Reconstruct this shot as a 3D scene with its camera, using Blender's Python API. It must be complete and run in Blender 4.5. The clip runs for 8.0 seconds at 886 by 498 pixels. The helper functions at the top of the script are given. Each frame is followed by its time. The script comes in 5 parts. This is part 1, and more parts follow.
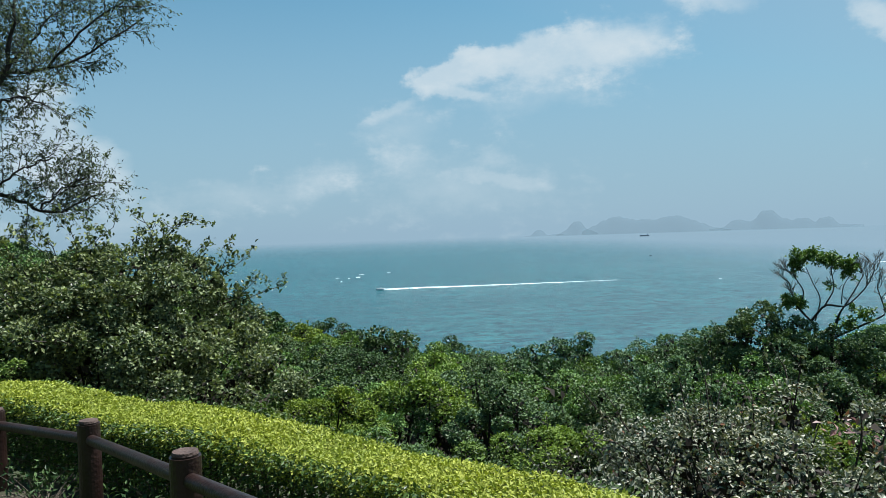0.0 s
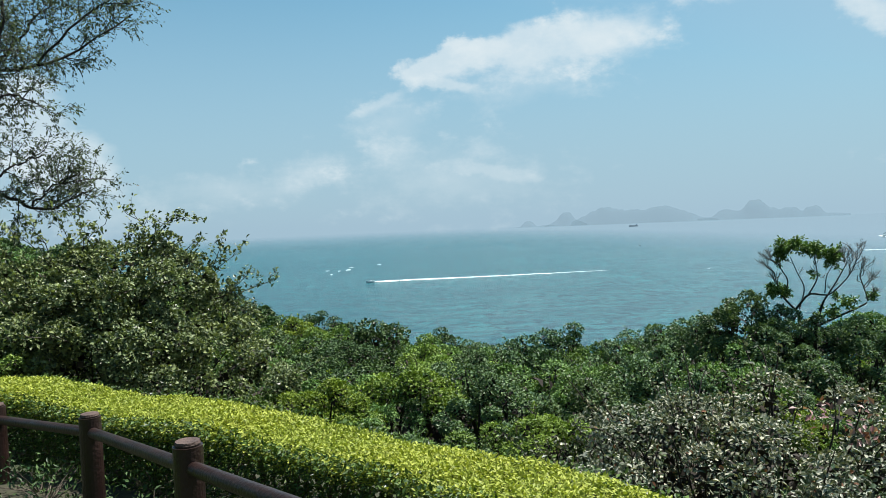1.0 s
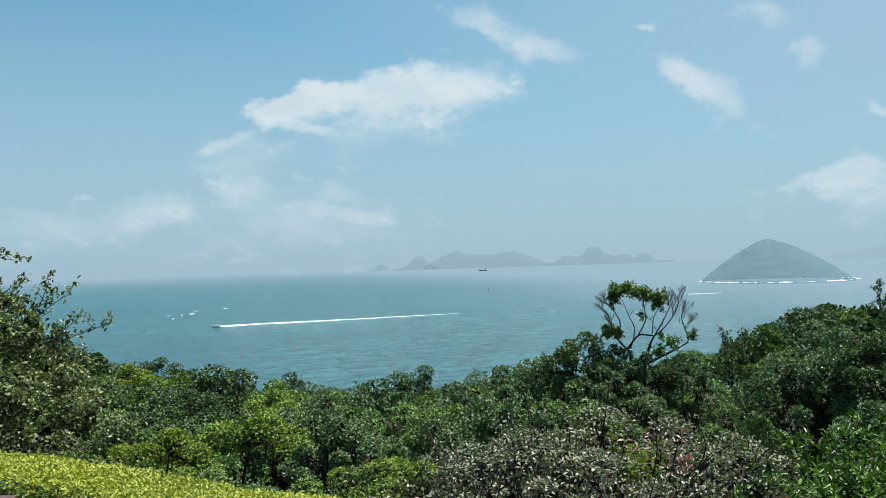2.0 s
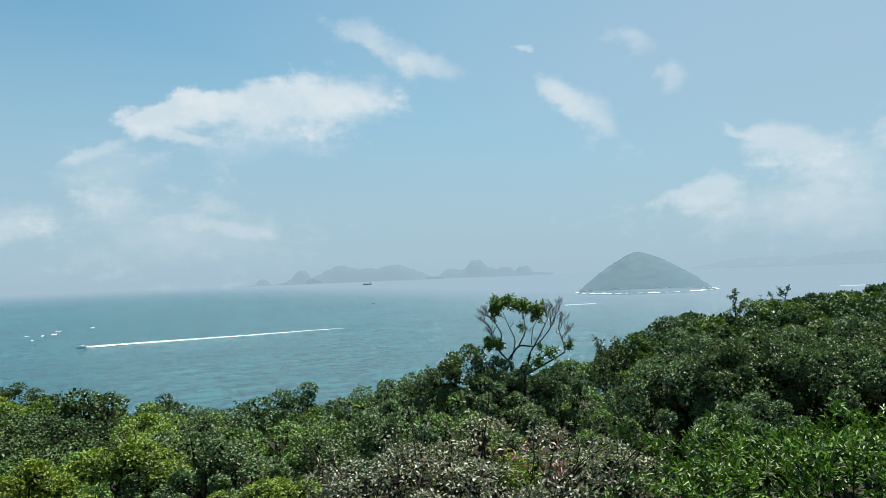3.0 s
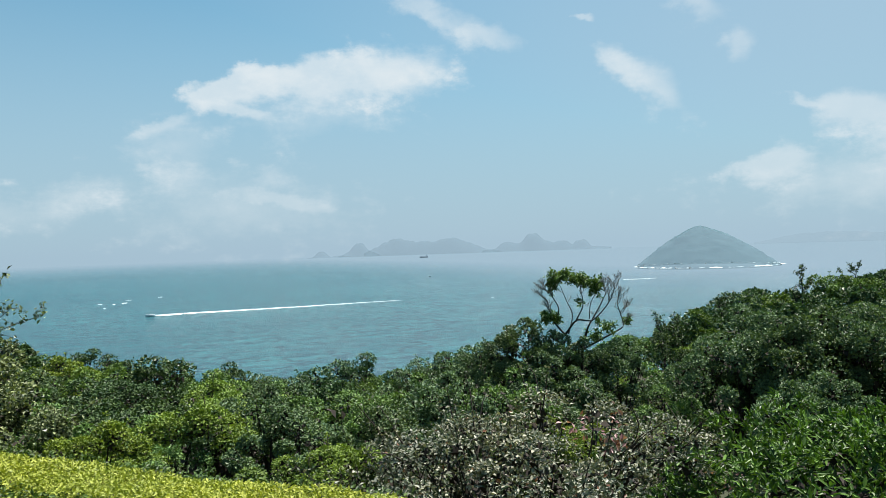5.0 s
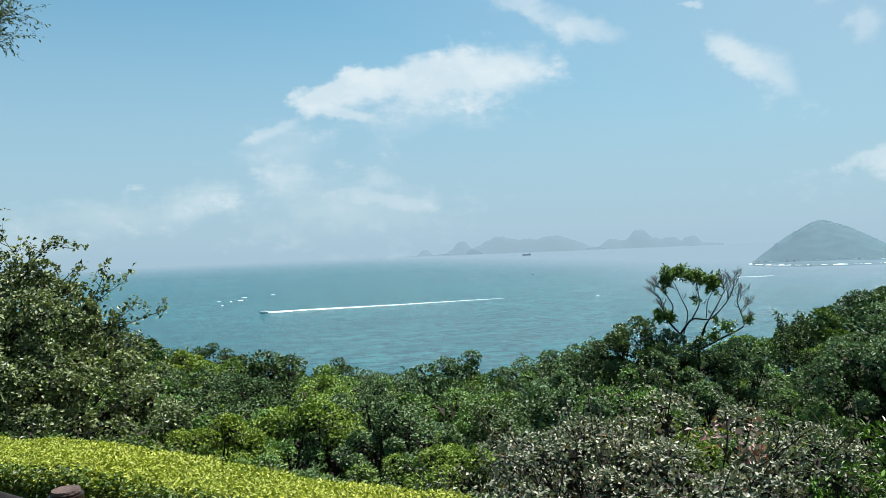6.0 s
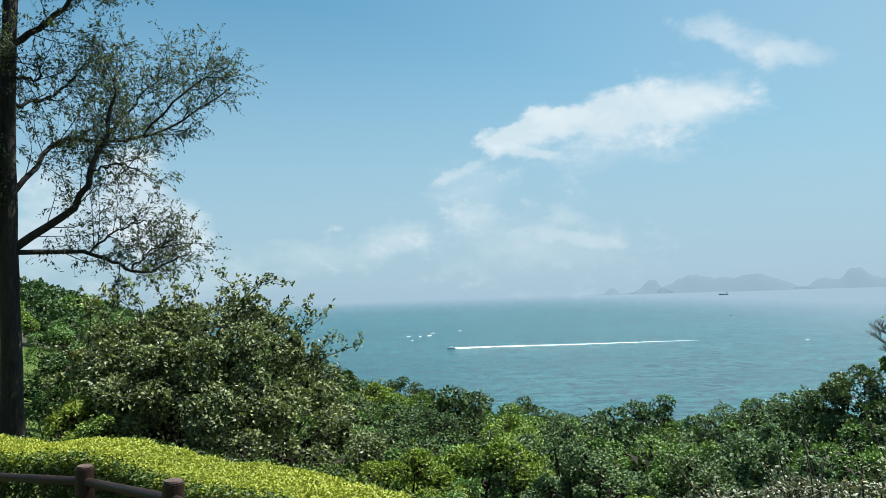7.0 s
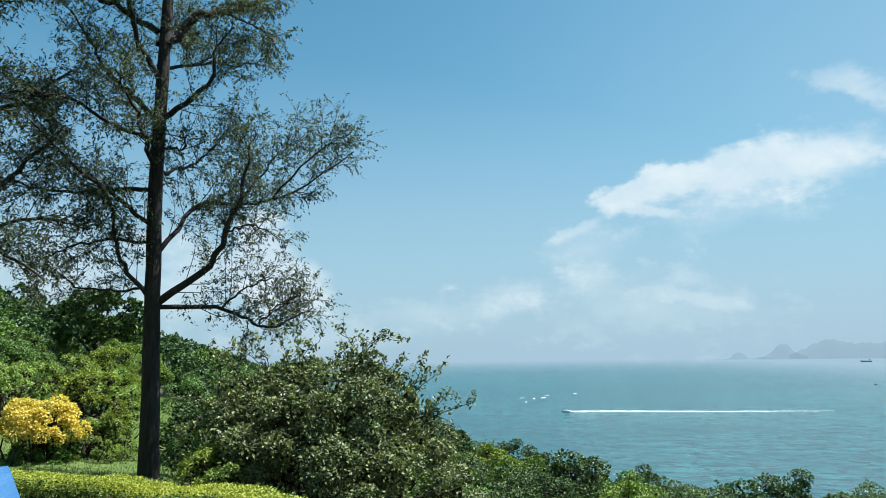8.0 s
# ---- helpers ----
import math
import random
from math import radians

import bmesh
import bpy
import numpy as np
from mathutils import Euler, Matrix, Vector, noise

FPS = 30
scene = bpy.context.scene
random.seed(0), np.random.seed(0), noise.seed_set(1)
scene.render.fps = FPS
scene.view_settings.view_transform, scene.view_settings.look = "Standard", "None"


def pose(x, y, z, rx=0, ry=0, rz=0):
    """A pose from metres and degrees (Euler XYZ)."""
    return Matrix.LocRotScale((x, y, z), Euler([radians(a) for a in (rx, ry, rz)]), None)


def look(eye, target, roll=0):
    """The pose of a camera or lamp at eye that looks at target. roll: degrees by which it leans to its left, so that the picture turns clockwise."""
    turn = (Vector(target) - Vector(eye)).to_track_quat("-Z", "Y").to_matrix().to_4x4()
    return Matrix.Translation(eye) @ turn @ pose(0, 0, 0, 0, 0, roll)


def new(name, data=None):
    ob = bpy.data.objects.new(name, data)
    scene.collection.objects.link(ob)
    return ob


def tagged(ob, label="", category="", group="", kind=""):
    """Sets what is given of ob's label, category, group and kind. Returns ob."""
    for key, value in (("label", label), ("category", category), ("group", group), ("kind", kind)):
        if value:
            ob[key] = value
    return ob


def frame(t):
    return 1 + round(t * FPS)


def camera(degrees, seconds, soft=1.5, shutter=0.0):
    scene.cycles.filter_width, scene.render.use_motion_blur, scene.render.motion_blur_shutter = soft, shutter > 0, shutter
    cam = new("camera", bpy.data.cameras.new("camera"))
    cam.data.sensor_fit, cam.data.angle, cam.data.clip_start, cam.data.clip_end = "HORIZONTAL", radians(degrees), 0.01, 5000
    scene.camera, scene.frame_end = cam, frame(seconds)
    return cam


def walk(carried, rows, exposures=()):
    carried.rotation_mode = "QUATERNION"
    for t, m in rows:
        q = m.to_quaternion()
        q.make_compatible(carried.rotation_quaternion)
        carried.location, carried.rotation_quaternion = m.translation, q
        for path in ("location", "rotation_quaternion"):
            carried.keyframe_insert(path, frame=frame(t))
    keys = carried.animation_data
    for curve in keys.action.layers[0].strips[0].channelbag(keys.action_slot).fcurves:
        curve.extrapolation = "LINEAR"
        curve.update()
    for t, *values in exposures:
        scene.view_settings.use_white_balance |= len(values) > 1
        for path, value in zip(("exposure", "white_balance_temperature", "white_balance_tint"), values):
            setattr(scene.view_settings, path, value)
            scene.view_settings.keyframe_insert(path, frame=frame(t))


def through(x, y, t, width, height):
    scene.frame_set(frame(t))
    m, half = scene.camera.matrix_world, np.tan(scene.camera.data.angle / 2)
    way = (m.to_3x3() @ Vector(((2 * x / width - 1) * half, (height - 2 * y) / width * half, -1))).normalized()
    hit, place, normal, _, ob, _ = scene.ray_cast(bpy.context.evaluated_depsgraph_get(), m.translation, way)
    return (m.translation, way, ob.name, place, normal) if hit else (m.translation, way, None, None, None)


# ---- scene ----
cam = camera(62.8, 8.0, soft=0.8)
PATH = [
    (0, (0.036, 0.267, 1.674), (0.0269, 2.2667, 1.6253), -1.92),
    (0.5, (0.039, 0.254, 1.686), (0.0909, 2.2528, 1.6413), -1.81),
    (1, (0.044, 0.120, 1.700), (0.0619, 2.1185, 1.6279), -2.38),
    (1.5, (0.048, 0.107, 1.720), (0.2363, 2.0978, 1.7214), -2.15),
    (2, (0.066, 0.037, 1.697), (0.4883, 1.9919, 1.7295), -1.75),
    (2.2, (0.086, 0.031, 1.673), (0.5911, 1.9658, 1.7195), -1.85),
    (3.5, (0.027, -0.126, 1.758), (0.8280, 1.7066, 1.8023), -2.07),
    (4, (0.017, -0.170, 1.771), (0.8513, 1.6472, 1.7914), -1.70),
    (4.5, (0.015, -0.138, 1.763), (0.7205, 1.7335, 1.7619), -1.64),
    (4.7, (0.013, -0.121, 1.743), (0.6488, 1.7753, 1.7419), -1.84),
    (5.8, (0.037, 0.158, 1.702), (0.4557, 2.1133, 1.6791), -1.94),
    (6, (-0.005, 0.214, 1.686), (0.2986, 2.1906, 1.6821), -2.34),
    (6.5, (-0.033, 0.302, 1.693), (-0.0341, 2.3016, 1.7462), -3.37),
    (7, (-0.034, 0.318, 1.690), (-0.2316, 2.3043, 1.8085), -1.90),
    (7.5, (-0.056, 0.336, 1.699), (-0.4235, 2.2873, 1.9369), -2.10),
    (8, (-0.025, 0.243, 1.664), (-0.5222, 2.1592, 1.9525), -0.83),
]
walk(cam, [(t, look(eye, target, roll)) for t, eye, target, roll in PATH], [(0, 0.80, 6250, 9), (1, 0.99, 6550, 10), (2, 0.94, 6550, 10), (3.5, 0.96, 6720, 13), (4.5, 0.97, 6720, 13), (6, 1.05, 6550, 10), (7, 1.06, 6550, 10), (8, 1.10, 6420, 9)])

# ---- world, sun ----
SUN_AZ, SUN_EL = 60.0, 64.0     # degrees clockwise from +y, degrees up
EYE_Z, SEA_Z = 1.7, -48.4


def polar(az, r, z=0.0):
    a = radians(az)
    return Vector((r * math.sin(a), r * math.cos(a), z))


sun = new("sun", bpy.data.lights.new("sun", "SUN"))
sun.data.energy, sun.data.angle, sun.data.color = 5.0, radians(0.55), (1.0, 0.965, 0.91)
sun.matrix_world = look(polar(SUN_AZ, 100 * math.cos(radians(SUN_EL)), 100 * math.sin(radians(SUN_EL))), (0, 0, 0))


class Nodes:
    """Small helper round a node tree."""

    def __init__(self, tree):
        self.tree = tree
        tree.nodes.clear()

    def add(self, kind, **values):
        n = self.tree.nodes.new(kind)
        for key, v in values.items():
            if key.startswith("_"):
                key = key[1:]
                if key == "type":
                    n.type = v
                elif key == "operation":
                    n.operation = v
                elif key == "blend":
                    n.data_type, n.blend_type = "RGBA", v
                elif key == "sky":
                    n.sky_type = v
                elif key == "interp":
                    n.interpolation_type = v
                elif key == "vtype":
                    n.vector_type = v
                elif key == "dims":
                    n.noise_dimensions = v
            else:
                self.put(n.inputs[int(key[1:])] if key[0] == "i" and key[1:].isdigit() else n.inputs[key.replace("__", " ")], v)
        return n

    def put(self, socket, v):
        if isinstance(v, bpy.types.NodeSocket):
            self.tree.links.new(v, socket)
        elif isinstance(v, bpy.types.Node):
            self.tree.links.new(v.outputs[0], socket)
        else:
            socket.default_value = v

    def math(self, op, a, b=0.0, c=0.0):
        return self.add("ShaderNodeMath", _operation=op, i0=a, i1=b, i2=c).outputs[0]

    def mix(self, f, a, b, blend="MIX"):
        return self.add("ShaderNodeMix", _blend=blend, i0=f, i6=a, i7=b).outputs[2]

    def ramp(self, v, a, b, lo=0.0, hi=1.0, smooth=False):
        return self.add("ShaderNodeMapRange", _interp="SMOOTHSTEP" if smooth else "LINEAR", i0=v, i1=a, i2=b, i3=lo, i4=hi).outputs[0]

    def noise(self, vec, scale, detail=3.0, rough=0.5):
        return self.add("ShaderNodeTexNoise", Vector=vec, Scale=scale, Detail=detail, Roughness=rough)


def rgb(r, g, b):
    return (r, g, b, 1.0)


world = bpy.data.worlds.new("sky")
scene.world = world
world.use_nodes = True
W = Nodes(world.node_tree)
sky = W.add("ShaderNodeTexSky", _sky="NISHITA")
sky.sun_disc, sky.sun_elevation, sky.sun_rotation = False, radians(SUN_EL), radians(SUN_AZ)
sky.altitude, sky.air_density, sky.dust_density, sky.ozone_density = 50.0, 1.0, 1.2, 2.0
way = W.add("ShaderNodeTexCoord").outputs["Generated"]
axes = W.add("ShaderNodeSeparateXYZ", Vector=way)
az = W.math("MULTIPLY", W.math("ARCTAN2", axes.outputs[0], axes.outputs[1]), 57.2958)
el = W.math("MULTIPLY", W.math("ARCSINE", axes.outputs[2]), 57.2958)
flat = W.add("ShaderNodeCombineXYZ", X=az, Y=el, Z=0.0).outputs[0]
wide = W.add("ShaderNodeCombineXYZ", X=W.math("MULTIPLY", az, 0.7), Y=el, Z=0.0).outputs[0]
bulk = W.noise(wide, 0.16, 3.0, 0.5)
puffs = W.noise(wide, 0.42, 8.0, 0.62)
wisps = W.noise(W.add("ShaderNodeMapping", Vector=flat, Rotation=(0, 0, radians(-14)), Scale=(0.35, 1.0, 1.0)), 0.5, 6.0, 0.6)


def shifted(vec, n, amount):
    d = W.add("ShaderNodeVectorMath", _operation="SUBTRACT", i0=n.outputs["Color"], i1=(0.5, 0.5, 0.5)).outputs[0]
    return W.add("ShaderNodeVectorMath", _operation="MULTIPLY_ADD", i0=d, i1=(amount, amount * 0.6, 0.0), i2=vec).outputs[0]


warped = shifted(shifted(flat, bulk, 5.0), puffs, 3.2)
rough_edge = W.math("ADD", W.math("MULTIPLY", W.math("SUBTRACT", puffs.outputs["Fac"], 0.5), 2.6), W.math("MULTIPLY", W.math("SUBTRACT", wisps.outputs["Fac"], 0.5), 1.2))
# (azimuth, elevation, half length, half height, turn, density, crispness of the upper edge)
CLOUDS = [
    (8.8, 13.1, 7.6, 2.2, 5, 0.76, 2.2), (1.9, 12.4, 4.8, 1.4, 16, 0.8, 2.8), (13.4, 13.6, 4.8, 2.6, 0, 0.72, 1.5), (7.0, 11.0, 8.5, 2.6, 4, 0.4, 0.7),
    (1.0, 10.7, 3.2, 0.7, -6, 0.6, 2.0), (-4.0, 9.6, 2.6, 0.7, 24, 0.42, 1.6), (-3.2, 8.0, 4.4, 3.0, 20, 0.40, 0.7), (-3.2, 5.4, 3.0, 1.6, 10, 0.30, 1.0),
    (4.2, 4.0, 4.6, 0.7, -8, 0.36, 1.6), (3.8, 5.7, 1.8, 0.9, 0, 0.25, 1.0), (1.0, 3.6, 10.5, 3.0, -4, 0.42, 0.7), (-9.6, 4.3, 5.0, 1.5, 6, 0.34, 1.0),
    (-15.0, 3.2, 9.5, 1.5, 2, 0.34, 0.8), (-26.6, 5.2, 3.0, 2.4, -20, 0.7, 2.4), (-28.6, 7.8, 3.0, 3.8, 0, 0.65, 2.0), (-33.5, 5.6, 6.0, 5.0, 0, 0.6, 1.0),
    (-42.0, 6.0, 7.0, 4.4, 0, 0.5, 1.0), (-23.0, 1.8, 6.0, 2.0, -10, 0.4, 0.8),
    (16.2, 18.0, 3.2, 1.1, -38, 0.5, 1.2), (20.6, 15.6, 2.6, 1.0, -14, 0.42, 1.2), (18.6, 16.4, 3.0, 1.5, -30, 0.45, 1.0),
    (31.2, 13.0, 2.6, 1.2, -34, 0.6, 1.5), (33.6, 11.2, 3.4, 1.5, -48, 0.6, 1.0), (28.2, 16.8, 1.1, 0.4, -8, 0.5, 1.6), (36.2, 16.8, 2.2, 1.1, -12, 0.4, 1.2),
    (38.7, 14.1, 1.3, 0.9, 0, 0.4, 1.4), (41.4, 4.8, 3.0, 1.6, 6, 0.6, 2.0), (46.6, 8.0, 3.6, 1.8, -14, 0.62, 1.8), (43.0, 9.4, 1.8, 0.6, -24, 0.5, 1.6),
    (50.6, 6.2, 3.8, 2.4, 0, 0.5, 1.1), (55.8, 7.4, 4.2, 2.6, 12, 0.55, 1.4), (62.0, 8.0, 5.0, 3.4, 0, 0.7, 1.4), (50.0, 3.4, 12.0, 3.0, 0, 0.5, 0.8),
]
cover = None
for c_az, c_el, c_a, c_b, c_turn, c_dens, c_crisp in CLOUDS:
    place = W.add("ShaderNodeMapping", Vector=warped, Location=(c_az, c_el, 0), Rotation=(0, 0, radians(c_turn)), Scale=(c_a * 1.15, c_b * 1.15, 1))
    place.vector_type = "TEXTURE"
    d = W.add("ShaderNodeVectorMath", _operation="LENGTH", i0=place.outputs[0]).outputs["Value"]
    across = W.add("ShaderNodeSeparateXYZ", Vector=place.outputs[0])
    crisp = W.ramp(across.outputs[1], -0.7, 0.5, 0.55 + 0.25 * c_crisp, c_crisp, smooth=True)
    body = W.math("ADD", W.math("MULTIPLY", W.math("SUBTRACT", 1.0, d), crisp), W.math("MULTIPLY", rough_edge, W.ramp(d, 0.3, 0.95, 0.25, 1.0)))
    m = W.ramp(body, 0.0, 1.0, 0.0, c_dens, smooth=True)
    cover = m if cover is None else W.math("SUBTRACT", W.math("ADD", cover, m), W.math("MULTIPLY", cover, m))
billow = W.ramp(puffs.outputs["Fac"], 0.3, 0.7, 0.82, 1.05)
cover = W.math("MULTIPLY", cover, billow)
haze_up = W.math("MULTIPLY", W.ramp(el, 0.0, 28.0, 1.0, 0.0, smooth=True), W.ramp(az, -45.0, 10.0, 0.93, 1.0, smooth=True))
sunward = W.ramp(az, -25.0, 50.0, 0.10, 0.8, smooth=True)
sunward = W.math("MULTIPLY", sunward, W.ramp(el, 14.0, 40.0, 1.0, 0.15, smooth=True))
haze_f = W.math("MAXIMUM", W.math("MULTIPLY", haze_up, 0.92), sunward)
base = W.mix(1.0, sky.outputs[0], rgb(0.62, 1.25, 1.22), "MULTIPLY")
hazed = W.mix(haze_f, base, rgb(3.75, 5.3, 6.6))
clouded = W.mix(cover, hazed, rgb(6.9, 7.9, 8.4))
W.add("ShaderNodeOutputWorld", Surface=W.add("ShaderNodeBackground", Color=clouded, Strength=0.0525))


# ---- materials ----
def material(name):
    m = bpy.data.materials.new(name)
    m.use_nodes = True
    return m, Nodes(m.node_tree)


def leaf_material(name, dark, light, rough=0.42, through=0.3, spec=0.5, rare=None, rare_part=0.0, bias=1.0):
    """Leaf: colour varies from leaf to leaf and from plant to plant, light passes through."""
    m, n = material(name)
    dark, light = [(r * 1.0, g, b * 1.3) for r, g, b in (dark, light)]
    geo = n.add("ShaderNodeNewGeometry")
    isl = geo.outputs["Random Per Island"]
    who = n.add("ShaderNodeObjectInfo").outputs["Random"]
    col = n.mix(n.math("POWER", isl, bias), rgb(*dark), rgb(*light))
    if rare:
        pick = n.math("FRACT", n.math("MULTIPLY", isl, 37.31))
        col = n.mix(n.math("LESS_THAN", pick, rare_part), col, rgb(*rare))
    patch = n.noise(geo.outputs["Position"], 1.3, 2.0)
    col = n.mix(n.ramp(patch.outputs["Fac"], 0.35, 0.7, 0.0, 0.35), col, n.mix(1.0, col, rgb(1.25, 1.1, 0.7), "MULTIPLY"))
    hsv = n.add("ShaderNodeHueSaturation", Hue=n.ramp(who, 0, 1, 0.485, 0.515), Saturation=n.ramp(who, 0, 1, 1.08, 0.9), Value=n.ramp(who, 0, 1, 0.8, 1.2), Color=col)
    p = n.add("ShaderNodeBsdfPrincipled", Base__Color=hsv.outputs[0], Roughness=n.ramp(isl, 0, 1, rough - 0.08, rough + 0.12))
    p.inputs["Specular IOR Level"].default_value = spec
    tr = n.add("ShaderNodeBsdfTranslucent", Color=n.mix(1.0, hsv.outputs[0], rgb(1.5, 1.6, 0.6), "MULTIPLY"))
    n.add("ShaderNodeOutputMaterial", Surface=n.add("ShaderNodeMixShader", i0=through, i1=p, i2=tr))
    return m


def plain_material(name, a, b, scale=3.0, rough=0.7, bump=0.2, fine_scale=40.0, metal=0.0):
    """Opaque surface with stains at one scale and grain with relief at a finer one."""
    m, n = material(name)
    pos = n.add("ShaderNodeTexCoord").outputs["Object"]
    one = n.noise(pos, scale, 4.0)
    two = n.noise(pos, fine_scale, 3.0)
    col = n.mix(n.ramp(one.outputs["Fac"], 0.3, 0.7), rgb(*a), rgb(*b))
    col = n.mix(0.35, col, n.mix(n.ramp(two.outputs["Fac"], 0.3, 0.7), rgb(0.55, 0.55, 0.55), rgb(1.3, 1.3, 1.3)), "MULTIPLY")
    bm = n.add("ShaderNodeBump", Strength=bump, Distance=0.02, Height=two.outputs["Fac"])
    p = n.add("ShaderNodeBsdfPrincipled", Base__Color=col, Roughness=n.ramp(one.outputs["Fac"], 0.3, 0.7, rough - 0.08, rough + 0.08), Metallic=metal, Normal=bm)
    n.add("ShaderNodeOutputMaterial", Surface=p)
    return m


def bark_material(name, a, b, ridges=9.0):
    m, n = material(name)
    pos = n.add("ShaderNodeTexCoord").outputs["Object"]
    tall = n.add("ShaderNodeMapping", Vector=pos, Scale=(1.0, 1.0, 0.16))
    ridge = n.noise(tall, ridges * 2.2, 5.0, 0.65)
    patch = n.noise(pos, 2.2, 4.0)
    col = n.mix(n.ramp(ridge.outputs["Fac"], 0.35, 0.65), rgb(*a), rgb(*b))
    col = n.mix(n.ramp(patch.outputs["Fac"], 0.6, 0.74, 0.0, 0.3), col, rgb(0.15, 0.14, 0.13))
    bm = n.add("ShaderNodeBump", Strength=0.8, Distance=0.03, Height=ridge.outputs["Fac"])
    p = n.add("ShaderNodeBsdfPrincipled", Base__Color=col, Roughness=0.88, Normal=bm)
    n.add("ShaderNodeOutputMaterial", Surface=p)
    return m


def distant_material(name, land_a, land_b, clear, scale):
    """Far land with haze built in: the bright sky behind it shows through in part."""
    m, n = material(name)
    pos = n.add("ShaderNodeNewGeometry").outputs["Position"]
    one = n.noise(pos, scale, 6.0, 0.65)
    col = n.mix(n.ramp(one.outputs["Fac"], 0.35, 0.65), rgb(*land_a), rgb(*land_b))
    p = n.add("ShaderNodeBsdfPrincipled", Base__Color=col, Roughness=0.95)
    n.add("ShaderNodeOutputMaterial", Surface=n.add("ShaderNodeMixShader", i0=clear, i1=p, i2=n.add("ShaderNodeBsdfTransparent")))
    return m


def sea_material():
    m, n = material("sea_water")
    pos = n.add("ShaderNodeNewGeometry").outputs["Position"]
    long_waves = n.add("ShaderNodeMapping", Vector=pos, Rotation=(0, 0, radians(20)), Scale=(0.35, 1.0, 1.0))
    w1 = n.noise(long_waves, 0.11, 5.0, 0.65)
    w2 = n.noise(pos, 0.9, 3.0, 0.6)
    drift = n.noise(n.add("ShaderNodeMapping", Vector=pos, Scale=(0.3, 1.0, 1.0)), 0.011, 3.0, 0.55)
    h = n.math("ADD", w1.outputs["Fac"], n.math("MULTIPLY", w2.outputs["Fac"], 0.35))
    bm = n.add("ShaderNodeBump", Strength=1.0, Distance=3.0, Height=h)
    col = n.mix(n.ramp(drift.outputs["Fac"], 0.3, 0.7), rgb(0.010, 0.086, 0.100), rgb(0.018, 0.118, 0.132))
    # Darker reflections of wave faces painted into the colour as streaks and dashes.
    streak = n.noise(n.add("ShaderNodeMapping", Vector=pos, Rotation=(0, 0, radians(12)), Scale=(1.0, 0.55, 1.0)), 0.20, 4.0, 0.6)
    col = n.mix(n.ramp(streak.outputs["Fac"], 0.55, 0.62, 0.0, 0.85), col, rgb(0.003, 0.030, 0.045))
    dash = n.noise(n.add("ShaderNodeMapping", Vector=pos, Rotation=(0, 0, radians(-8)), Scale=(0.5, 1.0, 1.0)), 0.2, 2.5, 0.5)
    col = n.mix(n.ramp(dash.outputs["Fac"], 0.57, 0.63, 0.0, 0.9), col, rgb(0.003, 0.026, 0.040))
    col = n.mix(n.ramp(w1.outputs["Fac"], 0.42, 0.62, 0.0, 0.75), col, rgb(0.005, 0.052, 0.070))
    caps = n.ramp(n.noise(n.add("ShaderNodeMapping", Vector=pos, Rotation=(0, 0, radians(20)), Scale=(0.25, 1.0, 1.0)), 0.22, 5.0, 0.7).outputs["Fac"], 0.73, 0.76)
    col = n.mix(n.math("MULTIPLY", caps, 0.6), col, rgb(0.7, 0.75, 0.76))
    p = n.add("ShaderNodeBsdfPrincipled", Base__Color=col, Roughness=0.22, IOR=1.33, Normal=bm)
    # Haze put into the water material: it turns clear with distance, sooner sunward.
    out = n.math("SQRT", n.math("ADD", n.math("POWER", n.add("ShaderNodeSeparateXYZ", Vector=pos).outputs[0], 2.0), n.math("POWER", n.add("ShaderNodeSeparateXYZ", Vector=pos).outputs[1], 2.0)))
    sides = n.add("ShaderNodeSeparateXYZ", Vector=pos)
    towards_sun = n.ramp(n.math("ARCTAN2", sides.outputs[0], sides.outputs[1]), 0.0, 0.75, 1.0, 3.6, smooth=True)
    haze_fade = n.ramp(n.math("MULTIPLY", out, towards_sun), 900.0, 4900.0, 0.0, 0.93, smooth=True)
    n.add("ShaderNodeOutputMaterial", Surface=n.add("ShaderNodeMixShader", i0=haze_fade, i1=p, i2=n.add("ShaderNodeBsdfTransparent")))
    return m


def ground_material(name, a, b, c):
    m, n = material(name)
    pos = n.add("ShaderNodeNewGeometry").outputs["Position"]
    one = n.noise(pos, 0.35, 5.0, 0.6)
    two = n.noise(pos, 14.0, 4.0, 0.6)
    col = n.mix(n.ramp(one.outputs["Fac"], 0.4, 0.62), rgb(*a), rgb(*b))
    col = n.mix(n.ramp(two.outputs["Fac"], 0.4, 0.7, 0.0, 0.6), col, rgb(*c))
    bm = n.add("ShaderNodeBump", Strength=0.6, Distance=0.05, Height=two.outputs["Fac"])
    n.add("ShaderNodeOutputMaterial", Surface=n.add("ShaderNodeBsdfPrincipled", Base__Color=col, Roughness=0.95, Normal=bm))
    return m


